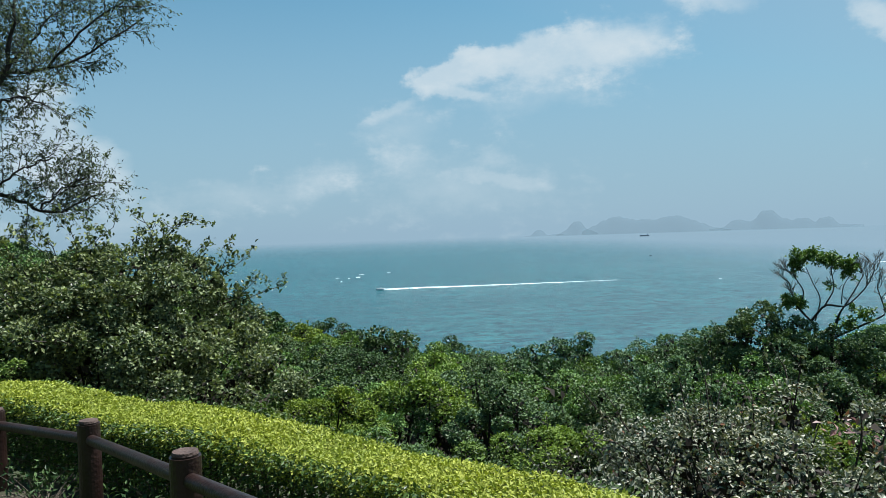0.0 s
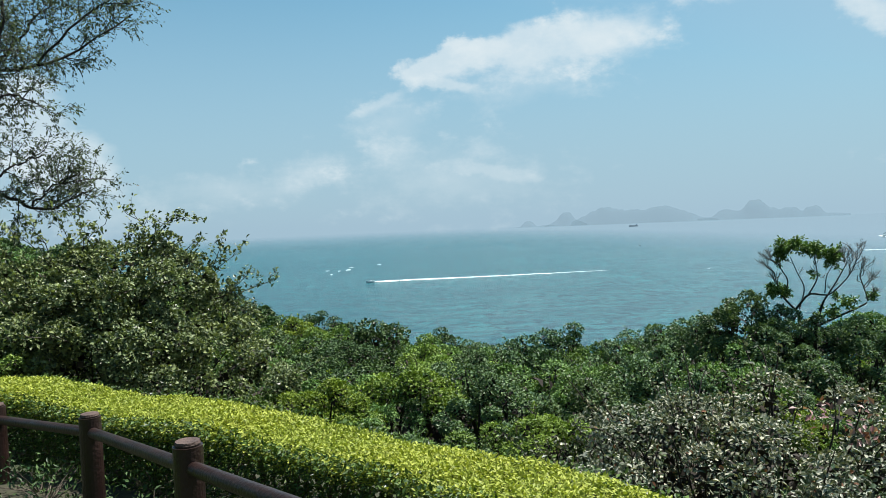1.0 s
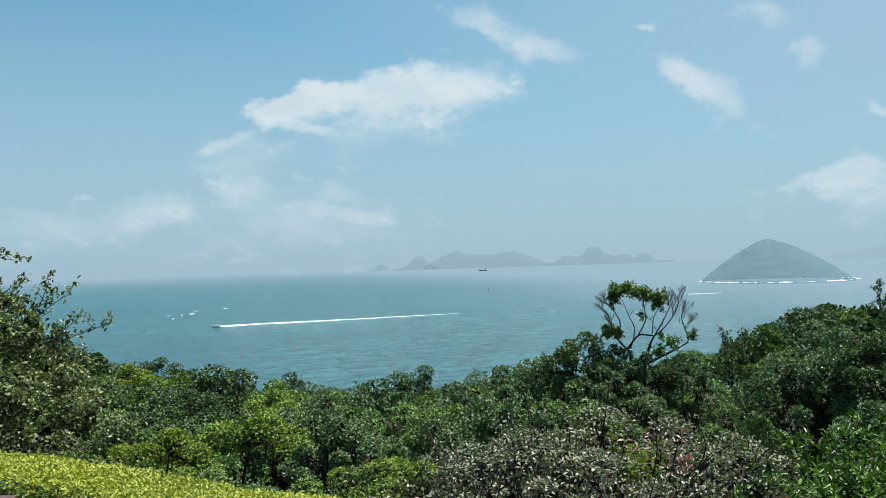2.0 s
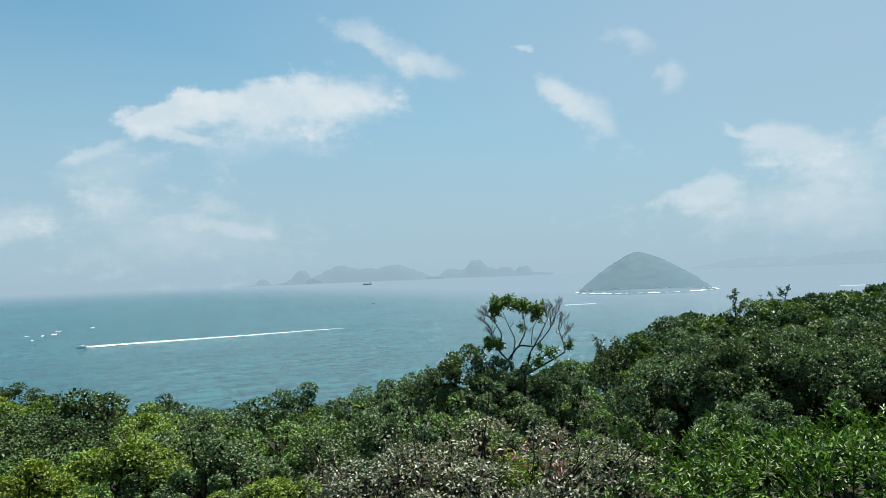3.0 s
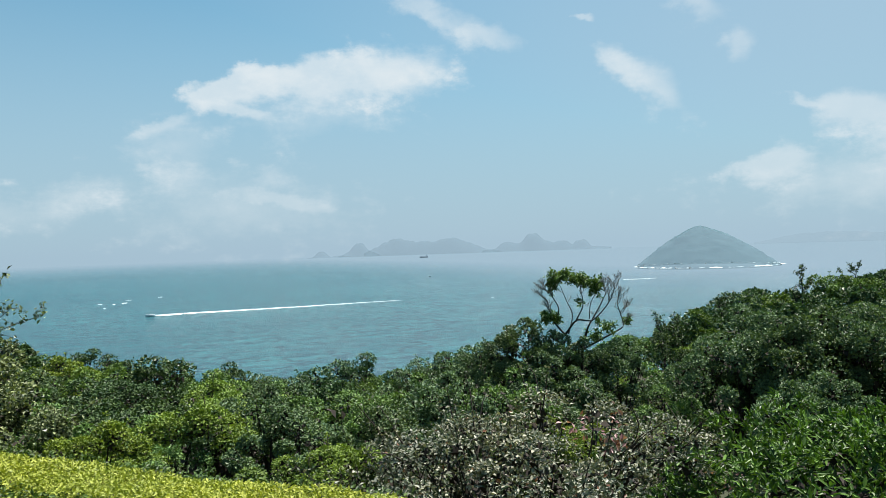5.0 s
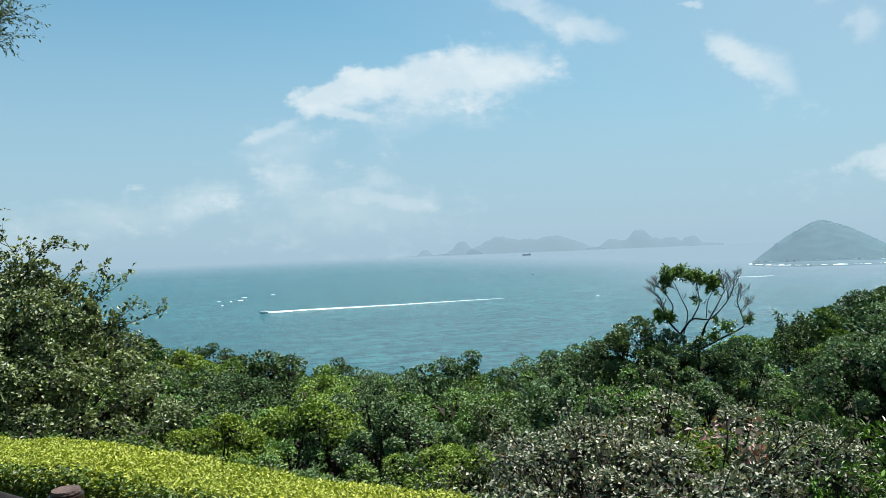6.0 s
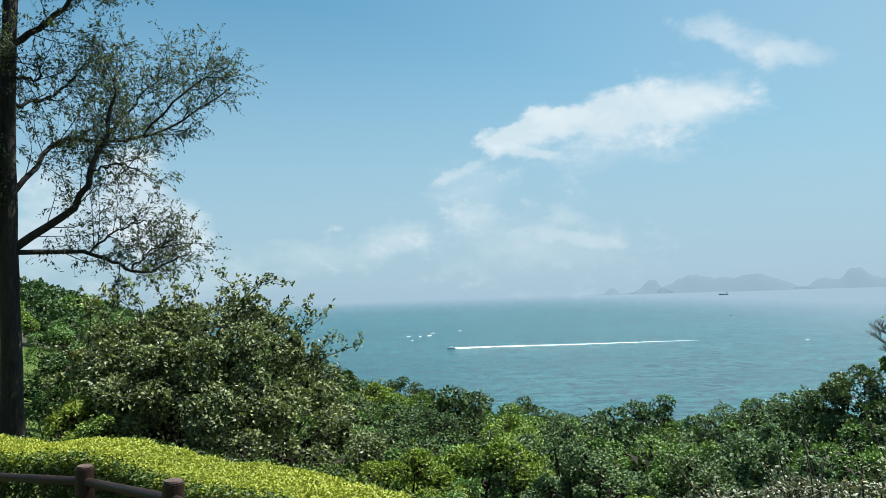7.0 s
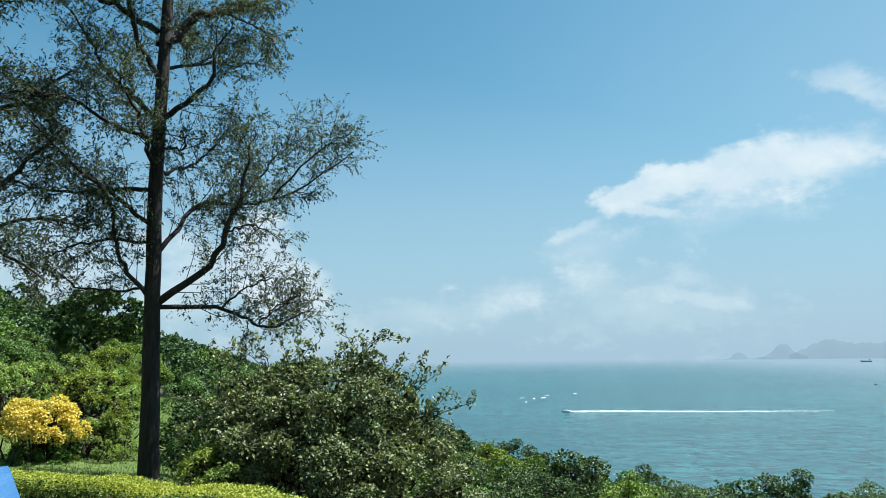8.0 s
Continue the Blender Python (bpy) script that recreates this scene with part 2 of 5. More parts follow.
LEAF_FRESH = leaf_material("leaf_fresh_green", (0.085, 0.15, 0.024), (0.29, 0.38, 0.075), 0.5, 0.2, 0.2)
# Hedge sides: a darker leaf green with the side's shade put into it.
LEAF_HEDGE_SHADE = leaf_material("leaf_hedge_shaded_side", (0.016, 0.045, 0.010), (0.11, 0.20, 0.04), 0.45, 0.12, 0.25, bias=1.4)
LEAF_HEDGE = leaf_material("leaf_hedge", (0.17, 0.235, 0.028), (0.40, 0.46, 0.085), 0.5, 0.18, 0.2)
LEAF_SHRUB = leaf_material("leaf_glossy_shrub", (0.018, 0.040, 0.014), (0.29, 0.365, 0.145), 0.45, 0.15, 0.3, bias=1.35)
LEAF_PALE = leaf_material("leaf_pale_shrub", (0.030, 0.056, 0.019), (0.43, 0.44, 0.28), 0.45, 0.08, 0.25, (0.20, 0.10, 0.06), 0.012, 1.8)
LEAF_RED = leaf_material("leaf_red", (0.12, 0.045, 0.035), (0.36, 0.22, 0.17), 0.45, 0.2)
LEAF_BRIGHT = leaf_material("leaf_bright_green", (0.010, 0.036, 0.005), (0.13, 0.27, 0.034), 0.45, 0.14, 0.3, bias=1.3)
LEAF_YELLOW = leaf_material("leaf_golden", (0.38, 0.29, 0.033), (0.66, 0.52, 0.10), 0.5, 0.25, 0.3)
LEAF_TREE = leaf_material("leaf_tall_tree", (0.014, 0.027, 0.017), (0.10, 0.13, 0.06), 0.5, 0.26, 0.25, bias=1.4)
LEAF_MID = leaf_material("leaf_mid_green", (0.042, 0.094, 0.018), (0.155, 0.26, 0.052), 0.5, 0.11, 0.2, bias=1.1)
LEAF_LIME = leaf_material("leaf_lime", (0.07, 0.122, 0.015), (0.215, 0.305, 0.04), 0.5, 0.14, 0.2, bias=1.1)
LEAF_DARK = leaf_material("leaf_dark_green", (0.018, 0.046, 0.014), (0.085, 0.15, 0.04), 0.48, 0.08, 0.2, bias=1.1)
LEAF_GREY = leaf_material("leaf_grey_green", (0.032, 0.073, 0.026), (0.15, 0.23, 0.082), 0.48, 0.10, 0.22, bias=1.1)
GRASS = leaf_material("grass_blade", (0.05, 0.105, 0.014), (0.13, 0.20, 0.032), 0.5, 0.25, 0.25)
# For stems, and for added inner pieces whose dark colour imitates shade.
STEM_GAP_DARK = plain_material("stem_and_gap_shade", (0.014, 0.010, 0.007), (0.032, 0.024, 0.015), 3.0, 0.9, 0.1)
BARK = bark_material("bark_dark", (0.009, 0.008, 0.008), (0.034, 0.029, 0.026), 12.0)
BARK_PALE = bark_material("bark_grey", (0.05, 0.04, 0.03), (0.16, 0.13, 0.10), 20.0)
FENCE = plain_material("fence_brown_paint", (0.010, 0.0048, 0.004), (0.024, 0.010, 0.0075), 5.0, 0.42, 0.25, 60.0)
FENCE_TOP = plain_material("fence_pale_top", (0.035, 0.018, 0.014), (0.11, 0.07, 0.058), 14.0, 0.7, 0.4, 70.0)
SOIL = ground_material("soil_and_litter", (0.028, 0.023, 0.014), (0.024, 0.036, 0.013), (0.045, 0.05, 0.02))
LAWN = ground_material("lawn_turf", (0.06, 0.105, 0.018), (0.085, 0.13, 0.025), (0.11, 0.15, 0.04))
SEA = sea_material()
FOAM = plain_material("sea_foam", (0.30, 0.46, 0.50), (0.74, 0.80, 0.81), 0.35, 0.8, 0.3, 2.0)
HULL_WHITE = plain_material("white_hull_paint", (0.72, 0.74, 0.75), (0.82, 0.83, 0.83), 1.0, 0.35, 0.05)
HULL_DARK = plain_material("dark_hull_paint", (0.10, 0.135, 0.16), (0.15, 0.18, 0.20), 0.4, 0.6, 0.05)
GLASS_DARK = plain_material("dark_window_glass", (0.01, 0.015, 0.02), (0.02, 0.025, 0.03), 1.0, 0.15, 0.0)
PANEL_BLUE = plain_material("blue_painted_sheet", (0.005, 0.075, 0.21), (0.010, 0.11, 0.27), 3.0, 0.35, 0.08)
PANEL_DARK = plain_material("dark_steel", (0.02, 0.022, 0.026), (0.04, 0.042, 0.046), 6.0, 0.5, 0.1)
PANEL_EDGE = plain_material("white_edge_strip", (0.55, 0.6, 0.64), (0.7, 0.74, 0.76), 6.0, 0.4, 0.05)
# Near dome and far islands: haze blue is mixed into the land colours.
ISLE_NEAR = distant_material("island_scrub_haze_blue", (0.05, 0.125, 0.15), (0.09, 0.185, 0.215), 0.62, 0.04)
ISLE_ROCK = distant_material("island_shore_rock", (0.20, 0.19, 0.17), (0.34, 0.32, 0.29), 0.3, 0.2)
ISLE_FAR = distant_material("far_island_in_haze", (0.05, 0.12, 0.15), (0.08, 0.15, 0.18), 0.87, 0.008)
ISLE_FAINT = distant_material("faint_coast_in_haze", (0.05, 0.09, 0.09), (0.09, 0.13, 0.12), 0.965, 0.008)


# ---- mesh helpers ----
def part(name, mesh, mat, parent=None, label=""):
    """One mesh object, under parent where given."""
    if isinstance(mesh, bmesh.types.BMesh):
        bm, mesh = mesh, bpy.data.meshes.new(name)
        bm.to_mesh(mesh)
        bm.free()
    if mat and not mesh.materials:
        mesh.materials.append(mat)
    ob = new(name, mesh)
    if parent is not None:
        ob.parent = parent
    return tagged(ob, label)


def arrays_mesh(name, verts, faces, smooth=False):
    """A mesh from an array of places and an array of equal-sided faces."""
    verts, faces = np.asarray(verts, np.float32), np.asarray(faces, np.int32)
    me = bpy.data.meshes.new(name)
    k = faces.shape[1]
    me.vertices.add(len(verts))
    me.vertices.foreach_set("co", verts.ravel())
    me.loops.add(faces.size)
    me.loops.foreach_set("vertex_index", faces.ravel())
    me.polygons.add(len(faces))
    me.polygons.foreach_set("loop_start", np.arange(0, faces.size, k, dtype=np.int32))
    me.polygons.foreach_set("use_smooth", np.full(len(faces), smooth))
    me.update(calc_edges=True)
    return me


def unit(v):
    return v / np.maximum(np.linalg.norm(v, axis=-1, keepdims=True), 1e-9)


def leaves(rng, at, way, length, width, droop=0.0, fold=0.25, face=None, rounded=False):
    """Folded leaves of two triangles: a base at each place, pointing along way. Returns places and faces."""
    n = len(at)
    size = rng.uniform(0.65, 1.25, (n, 1))
    way = unit(way + np.array([0, 0, -droop]))
    side = unit(np.cross(way, unit(rng.normal(size=(n, 3)) * 0.55 + (np.array([0, 0, 1.0]) if face is None else face))))
    up = np.cross(side, way)
    L, Wd = length * size, width * size
    mid = at + way * L * 0.45
    v = np.stack([at, mid - side * Wd * 0.5 + up * Wd * fold, at + way * L, mid + side * Wd * 0.5 + up * Wd * fold], 1)
    if rounded:
        lo, hi = at + way * L * 0.28, at + way * L * 0.68
        lift = up * Wd * fold
        v = np.stack([at, lo - side * Wd * 0.42 + lift, hi - side * Wd * 0.44 + lift, at + way * L, hi + side * Wd * 0.44 + lift, lo + side * Wd * 0.42 + lift], 1)
        i = np.arange(n)[:, None] * 6
        f = np.concatenate([i + np.array([t]) for t in ((0, 1, 2), (0, 2, 3), (0, 3, 4), (0, 4, 5))], 0)
        return v.reshape(-1, 3), f
    i = np.arange(n)[:, None] * 4
    f = np.concatenate([i + np.array([[0, 1, 2]]), i + np.array([[0, 2, 3]])], 0)
    return v.reshape(-1, 3), f


def merged(pieces):
    vs, fs, k = [], [], 0
    for v, f in pieces:
        vs.append(v)
        fs.append(f + k)
        k += len(v)
    return np.concatenate(vs), np.concatenate(fs)


def tube(points, radii, sides=6, rough=0.0, rng=None):
    """A tapered tube along points, as places and four-sided faces with closed ends."""
    p = np.asarray(points, float)
    n = len(p)
    tan = unit(np.gradient(p, axis=0))
    ref = np.array([0.31, 0.87, 0.12]) if abs(tan[0][2]) > 0.8 else np.array([0.0, 0.0, 1.0])
    u = unit(np.cross(tan, ref))
    w = np.cross(tan, u)
    a = np.linspace(0, 2 * np.pi, sides, endpoint=False)
    r = np.asarray(radii, float)[:, None, None] * np.ones((n, sides, 1))
    if rough and rng is not None:
        r = r * (1 + rng.uniform(-rough, rough, r.shape))
    v = p[:, None, :] + r * (np.cos(a)[None, :, None] * u[:, None, :] + np.sin(a)[None, :, None] * w[:, None, :])
    f = []
    for i in range(n - 1):
        for j in range(sides):
            f.append((i * sides + j, i * sides + (j + 1) % sides, (i + 1) * sides + (j + 1) % sides, (i + 1) * sides + j))
    return v.reshape(-1, 3), np.array(f)


def curve_points(pts, n):
    """n places on a smooth line through pts."""
    pts = np.asarray(pts, float)
    if len(pts) == 2:
        return pts[0] + (pts[1] - pts[0]) * np.linspace(0, 1, n)[:, None]
    ext = np.vstack([2 * pts[0] - pts[1], pts, 2 * pts[-1] - pts[-2]])
    out = []
    for s in np.linspace(0, len(pts) - 1 - 1e-6, n):
        i, t = int(s), s - int(s)
        a, b, c, d = ext[i:i + 4]
        out.append(0.5 * (2 * b + (c - a) * t + (2 * a - 5 * b + 4 * c - d) * t * t + (3 * b - a - 3 * c + d) * t ** 3))
    return np.array(out)


def empty(name, place=(0, 0, 0)):
    ob = new(name)
    ob.empty_display_size = 0.2
    ob.location = place
    return ob


# ---- the land ----
# azimuth, elevation of the scrub's skyline, its distance, ground height at the foot of the near slope
# Past about 75 degrees either side: an unseen hill added to block low sky light.
SKYLINE = [
    (-180, 27.0, 48, 0.0), (-100, 20.0, 58, 0.0), (-70, 8.5, 76, 0.0), (-55, 6.4, 75, 0.0), (-46, 5.0, 72, 0.0), (-41.6, 3.5, 70, 0.0), (-35, 1.1, 65, -0.1), (-29.5, -0.6, 55, -0.7),
    (-22, -3.6, 45, -1.1), (-13, -6.0, 38, -1.6), (-6, -7.9, 34, -1.9), (0, -8.6, 32, -2.0), (5, -9.5, 30, -2.1), (13, -9.0, 31, -2.1),
    (19, -8.5, 31, -2.2), (27, -8.2, 32, -2.5), (34, -6.7, 38, -2.9), (37.5, -4.5, 48, -3.2), (42, -4.2, 54, -3.4), (46, -3.2, 60, -3.5),
    (50, -2.6, 64, -3.5), (53.5, -1.6, 68, -3.4), (60, -0.8, 70, -2.8), (75, 4.0, 64, -0.3), (100, 20.0, 52, 0.0), (180, 27.0, 48, 0.0),
]
SK = np.array(SKYLINE)
CANOPY = 2.0


def skyline(az):
    return [float(np.interp(az, SK[:, 0], SK[:, i])) for i in (1, 2, 3)]


def ground_z(x, y):
    az_, r = math.degrees(math.atan2(x, y)), math.hypot(x, y)
    e, d, foot = skyline(az_)
    crest = EYE_Z + d * math.tan(radians(e)) - CANOPY
    lump = 0.5 * noise.noise(Vector((x * 0.09, y * 0.09, 3.0)))
    if r < 9.0:
        first = float(np.interp(az_, (-30, 10), (5.6, 3.9)))
        s = min(max((r - first) / 3.4, 0.0), 1.0)
        s = s * s * (3 - 2 * s)
        return 0.06 + s * (foot - 0.06) + lump * 0.15 * s
    if r < d:
        s = ((r - 9.0) / (d - 9.0)) ** float(np.interp(az_, (-36, -26), (1.7, 1.0)))
        return foot + (crest - foot) * s + lump * min(1.0, (r - 9.0) / 8.0)
    return max(crest + lump - (r - d) * (0.35 + 0.012 * (r - d)), SEA_Z - 14)


def build_ground():
    """The headland: rings about the lookout, down to below the sea."""
    radii = np.concatenate([[0.01], np.linspace(0.8, 12, 18), np.linspace(13, 80, 48), [86, 94, 104, 118, 135, 160]])
    azs = np.linspace(-180, 180, 181)[:-1]
    v = [(r * math.sin(radians(a)), r * math.cos(radians(a)), 0) for r in radii for a in azs]
    v = np.array([(x, y, ground_z(x, y)) for x, y, _ in v])
    n = len(azs)
    f = np.array([(i * n + j, i * n + (j + 1) % n, (i + 1) * n + (j + 1) % n, (i + 1) * n + j) for i in range(len(radii) - 1) for j in range(n)])
    me = arrays_mesh("ground", v, f[:, ::-1], True)
    return tagged(part("ground", me, SOIL), "headland slope of dark soil and fallen leaves under scrub, unseen hill added behind", "ground", kind="structure")


build_ground()


def build_sea():
    rings = np.concatenate([[90, 140, 200, 300, 450, 700, 1000, 1500, 2200, 3200], [4950]])
    azs = np.linspace(0, 2 * np.pi, 128, endpoint=False)
    v = np.array([(r * math.sin(a), r * math.cos(a), SEA_Z) for r in rings for a in azs])
    n = len(azs)
    f = np.array([(i * n + j, (i + 1) * n + j, (i + 1) * n + (j + 1) % n, i * n + (j + 1) % n) for i in range(len(rings) - 1) for j in range(n)])
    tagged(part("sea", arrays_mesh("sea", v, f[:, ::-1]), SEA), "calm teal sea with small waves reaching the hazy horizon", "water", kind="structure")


build_sea()


# ---- islands ----
def cone_island(az_, dist, radius, height):
    base = polar(az_, dist, SEA_Z)
    isl = tagged(empty("island", base), "dome-shaped scrub-covered island with a surf-washed rocky shore", "island", kind="structure")
    nr, na = 28, 72
    v, f = [], []
    for i in range(nr + 1):
        q = i / nr
        for j in range(na):
            a = 2 * math.pi * j / na
            rim = radius * (1 + 0.085 * math.cos(a + 0.64) + 0.03 * noise.noise(Vector((math.cos(a) * 2, math.sin(a) * 2, 5))))
            h = height * (1 - q ** 1.38) ** 1.02 if q < 1 else -2.0
            x, y = rim * q * math.cos(a), rim * q * math.sin(a)
            h += 4.0 * q * (1 - q) * noise.fractal(Vector((x * 0.03, y * 0.03, 1)), 1.0, 2.0, 5) * 3 + (2.6 * noise.noise(Vector((x * 0.25, y * 0.25, 2))) if 0 < q < 0.97 else 0)
            v.append((x, y, h))
    for i in range(nr):
        for j in range(na):
            f.append((i * na + j, (i + 1) * na + j, (i + 1) * na + (j + 1) % na, i * na + (j + 1) % na))
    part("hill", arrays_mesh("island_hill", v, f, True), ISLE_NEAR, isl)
    # shore rocks
    bm = bmesh.new()
    rng = random.Random(4)
    for k in range(30):
        a = rng.uniform(0, 2 * math.pi)
        rr = radius * (1 + 0.085 * math.cos(a + 0.64)) * rng.uniform(0.96, 1.0)
        s = rng.uniform(0.6, 1.5)
        m = Matrix.Translation((rr * math.cos(a), rr * math.sin(a), rng.uniform(-1, 1))) @ Euler((rng.random(), rng.random(), 6 * rng.random())).to_matrix().to_4x4() @ Matrix.Diagonal((s * 1.5, s, s * 0.7, 1))
        bmesh.ops.create_icosphere(bm, subdivisions=1, radius=1.0, matrix=m)
    part("shore_rocks", bm, ISLE_ROCK, isl, "pale bare shore rocks")
    # surf
    v, f = [], []
    for j in range(240):
        a = 2 * math.pi * j / 240
        rr = radius * (1 + 0.085 * math.cos(a + 0.64))
        wob = noise.noise(Vector((math.cos(a) * 14, math.sin(a) * 14, 0)))
        v += [(rr * 0.99 * math.cos(a), rr * 0.99 * math.sin(a), 0.7 + 1.8 * wob), ((rr * 1.035 + 6 * wob) * math.cos(a), (rr * 1.035 + 6 * wob) * math.sin(a), 0.3)]
        if noise.fractal(Vector((math.cos(a) * 8, math.sin(a) * 8, 4)), 0.8, 2.0, 3) > -0.12:
            k = (j + 1) % 240
            f.append((2 * j, 2 * j + 1, 2 * k + 1, 2 * k))
    part("surf", arrays_mesh("island_surf", v, f), FOAM, isl, "white surf")
    return isl


cone_island(36.3, 1370.0, 121.0, 70.5)


def far_island(name, label, peaks, az0, az1, dist, mat, depth=150.0):
    """Hazy island: peaks are (azimuth, elevation, half width in degrees)."""
    n, rows = max(24, int((az1 - az0) * 9)), 9
    v, f = [], []
    for i in range(rows):
        q = i / (rows - 1) * 2 - 1
        for j in range(n):
            a = az0 + (az1 - az0) * j / (n - 1)
            h = sum(max(EYE_Z + dist * math.tan(radians(pe)) - SEA_Z, 4.0) ** 4 * math.exp(-4 * abs((a - pa) / pw) ** 3.0) for pa, pe, pw in peaks) ** 0.25
            h *= 1 + 0.16 * noise.fractal(Vector((a * 2.2, q * 0.7, 2)), 1.0, 2.0, 4)
            h = h * (1 - abs(q) ** 2.2) - (2 if abs(q) > 0.9 else 0)
            v.append(polar(a, dist + q * depth, SEA_Z + h))
    for i in range(rows - 1):
        for j in range(n - 1):
            f.append((i * n + j, i * n + j + 1, (i + 1) * n + j + 1, (i + 1) * n + j))
    return tagged(part(name, arrays_mesh(name, [tuple(p) for p in v], f, True), mat), label, "backdrop", kind="structure")


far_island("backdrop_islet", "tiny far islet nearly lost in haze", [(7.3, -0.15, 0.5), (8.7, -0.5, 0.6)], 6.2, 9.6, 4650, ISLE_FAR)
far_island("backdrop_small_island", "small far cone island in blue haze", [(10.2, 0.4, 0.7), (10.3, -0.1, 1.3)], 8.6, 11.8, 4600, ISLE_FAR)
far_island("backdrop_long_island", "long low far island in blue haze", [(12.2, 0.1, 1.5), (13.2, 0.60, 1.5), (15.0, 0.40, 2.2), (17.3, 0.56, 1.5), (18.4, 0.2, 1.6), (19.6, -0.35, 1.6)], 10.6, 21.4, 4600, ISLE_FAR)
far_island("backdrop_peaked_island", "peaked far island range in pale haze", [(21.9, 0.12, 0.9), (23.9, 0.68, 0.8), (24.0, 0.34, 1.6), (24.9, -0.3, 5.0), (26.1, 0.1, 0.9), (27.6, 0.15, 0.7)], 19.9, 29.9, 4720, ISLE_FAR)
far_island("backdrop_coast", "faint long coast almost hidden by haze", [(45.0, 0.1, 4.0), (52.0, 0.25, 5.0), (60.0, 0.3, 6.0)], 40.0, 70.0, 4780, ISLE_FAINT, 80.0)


# ---- boats ----
def loft_hull(length, beam, height):
    """A pointed hull, keel down the x axis."""
    bm = bmesh.new()
    rings = []
    for i in range(9):
        q = i / 8
        wd = beam * 0.5 * (1 - max(0, (q - 0.45) / 0.55) ** 2.0) + 0.02
        zt = height * (1 + 0.35 * q * q)
        x = (q - 0.5) * length
        rings.append([bm.verts.new(p) for p in ((x, -wd, zt), (x - 0.02, -wd * 0.8, height * 0.2), (x, 0, -height * 0.35), (x - 0.02, wd * 0.8, height * 0.2), (x, wd, zt))])
    for a, b in zip(rings, rings[1:]):
        for j in range(4):
            bm.faces.new((a[j], a[j + 1], b[j + 1], b[j]))
        bm.faces.new((a[4], a[0], b[0], b[4]))
    bm.faces.new(rings[0][::-1])
    bmesh.ops.recalc_face_normals(bm, faces=bm.faces)
    return bm


def box(bm, size, at=(0, 0, 0), turn=(0, 0, 0)):
    m = Matrix.Translation(at) @ Euler([radians(a) for a in turn]).to_matrix().to_4x4() @ Matrix.Diagonal((*size, 1))
    return bmesh.ops.create_cube(bm, size=1.0, matrix=m)["verts"]


def bevelled(size, at=(0, 0, 0), turn=(0, 0, 0), edge=0.02):
    bm = bmesh.new()
    box(bm, size, at, turn)
    bmesh.ops.bevel(bm, geom=bm.edges[:], offset=edge, segments=2, affect="EDGES")
    return bm


def boat(name, label, az_, dist, length, heading, hull_mat, ship=False):
    b = tagged(empty(name, polar(az_, dist, SEA_Z + 0.1)), label, "boat")
    b.rotation_euler = (0, 0, radians(heading))
    part("hull", loft_hull(length, length * (0.16 if ship else 0.34), length * (0.09 if ship else 0.16)), hull_mat, b)
    hx = -length * 0.36 if ship else -length * 0.05
    part("cabin", bevelled((length * 0.12 if ship else length * 0.3, length * 0.13 if ship else length * 0.24, length * 0.14), (hx, 0, length * 0.18), edge=length * 0.01), HULL_WHITE, b)
    part("windscreen", bevelled((length * 0.02, length * (0.12 if ship else 0.2), length * 0.05), (hx + length * (0.065 if ship else 0.155), 0, length * 0.21), edge=length * 0.004), GLASS_DARK, b)
    v, f = tube([(hx, 0, length * 0.24), (hx, 0, length * 0.36)], [length * 0.008, length * 0.004], 6)
    part("mast", arrays_mesh("mast", v, f), PANEL_DARK, b)
    return b


def wake(name, label, a, b, w0, w1):
    """A tapering, broken ribbon of foam on the water from a to b."""
    rng = np.random.default_rng(8)
    n = 260
    a, b = np.array(a), np.array(b)
    d = b - a
    side = unit(np.array([[-d[1], d[0], 0]]))[0]
    v, f = [], []
    for i in range(n):
        q = i / (n - 1)
        w = (w0 + (w1 - w0) * q) * min(1.0, 0.35 + q * 12) * (1.0 + 0.9 * noise.noise(Vector((q * 40, 3, 1))) + 0.25 * rng.normal())
        c = a + d * q + side * (1.2 * math.sin(q * 9) + 2.2 * noise.noise(Vector((q * 14, 0, 7))))
        v += [c - side * w * 0.5, c - side * w * 0.15 + np.array([0, 0, 0.8 * (1 - q) ** 0.7]), c + side * w * 0.15 + np.array([0, 0, 0.8 * (1 - q) ** 0.7]), c + side * w * 0.5]
        if i:
            k = 4 * i
            f += [(k - 4 + j, k - 3 + j, k + 1 + j, k + j) for j in range(3)]
    return tagged(part(name, arrays_mesh(name, v, f), FOAM), label, "wake")


def at_sea(az_, el_, up=0.25):
    return polar(az_, (EYE_Z - SEA_Z) / math.tan(radians(-el_)), SEA_Z + up)


boat_at = at_sea(-5.3, -4.45)
boat("speedboat", "small white speedboat throwing a long wake", -5.3, boat_at.xy.length, 7.5, 186, HULL_WHITE)
wake("boat_wake", "long white foam wake behind the speedboat", at_sea(-5.15, -4.45), at_sea(13.4, -4.2), 10.5, 0.7)
boat("cargo_ship", "long dark cargo ship near the far islands", 15.28, 3300, 38, 178, HULL_DARK, True)
boat("fishing_boat", "small dark fishing boat on open water", 15.7, 1200, 4, 160, HULL_DARK)
boat("ferry", "white launch near the headland throwing spray", 51.6, 1330, 12, 170, HULL_WHITE)
wake("ferry_wake", "short white wake behind the launch", at_sea(49.8, -2.15), at_sea(51.5, -2.1), 7.0, 4.0)
wake("channel_wake", "thin white wake in front of the island", at_sea(30.6, -3.1), at_sea(33.2, -3.0), 3.5, 2.0)


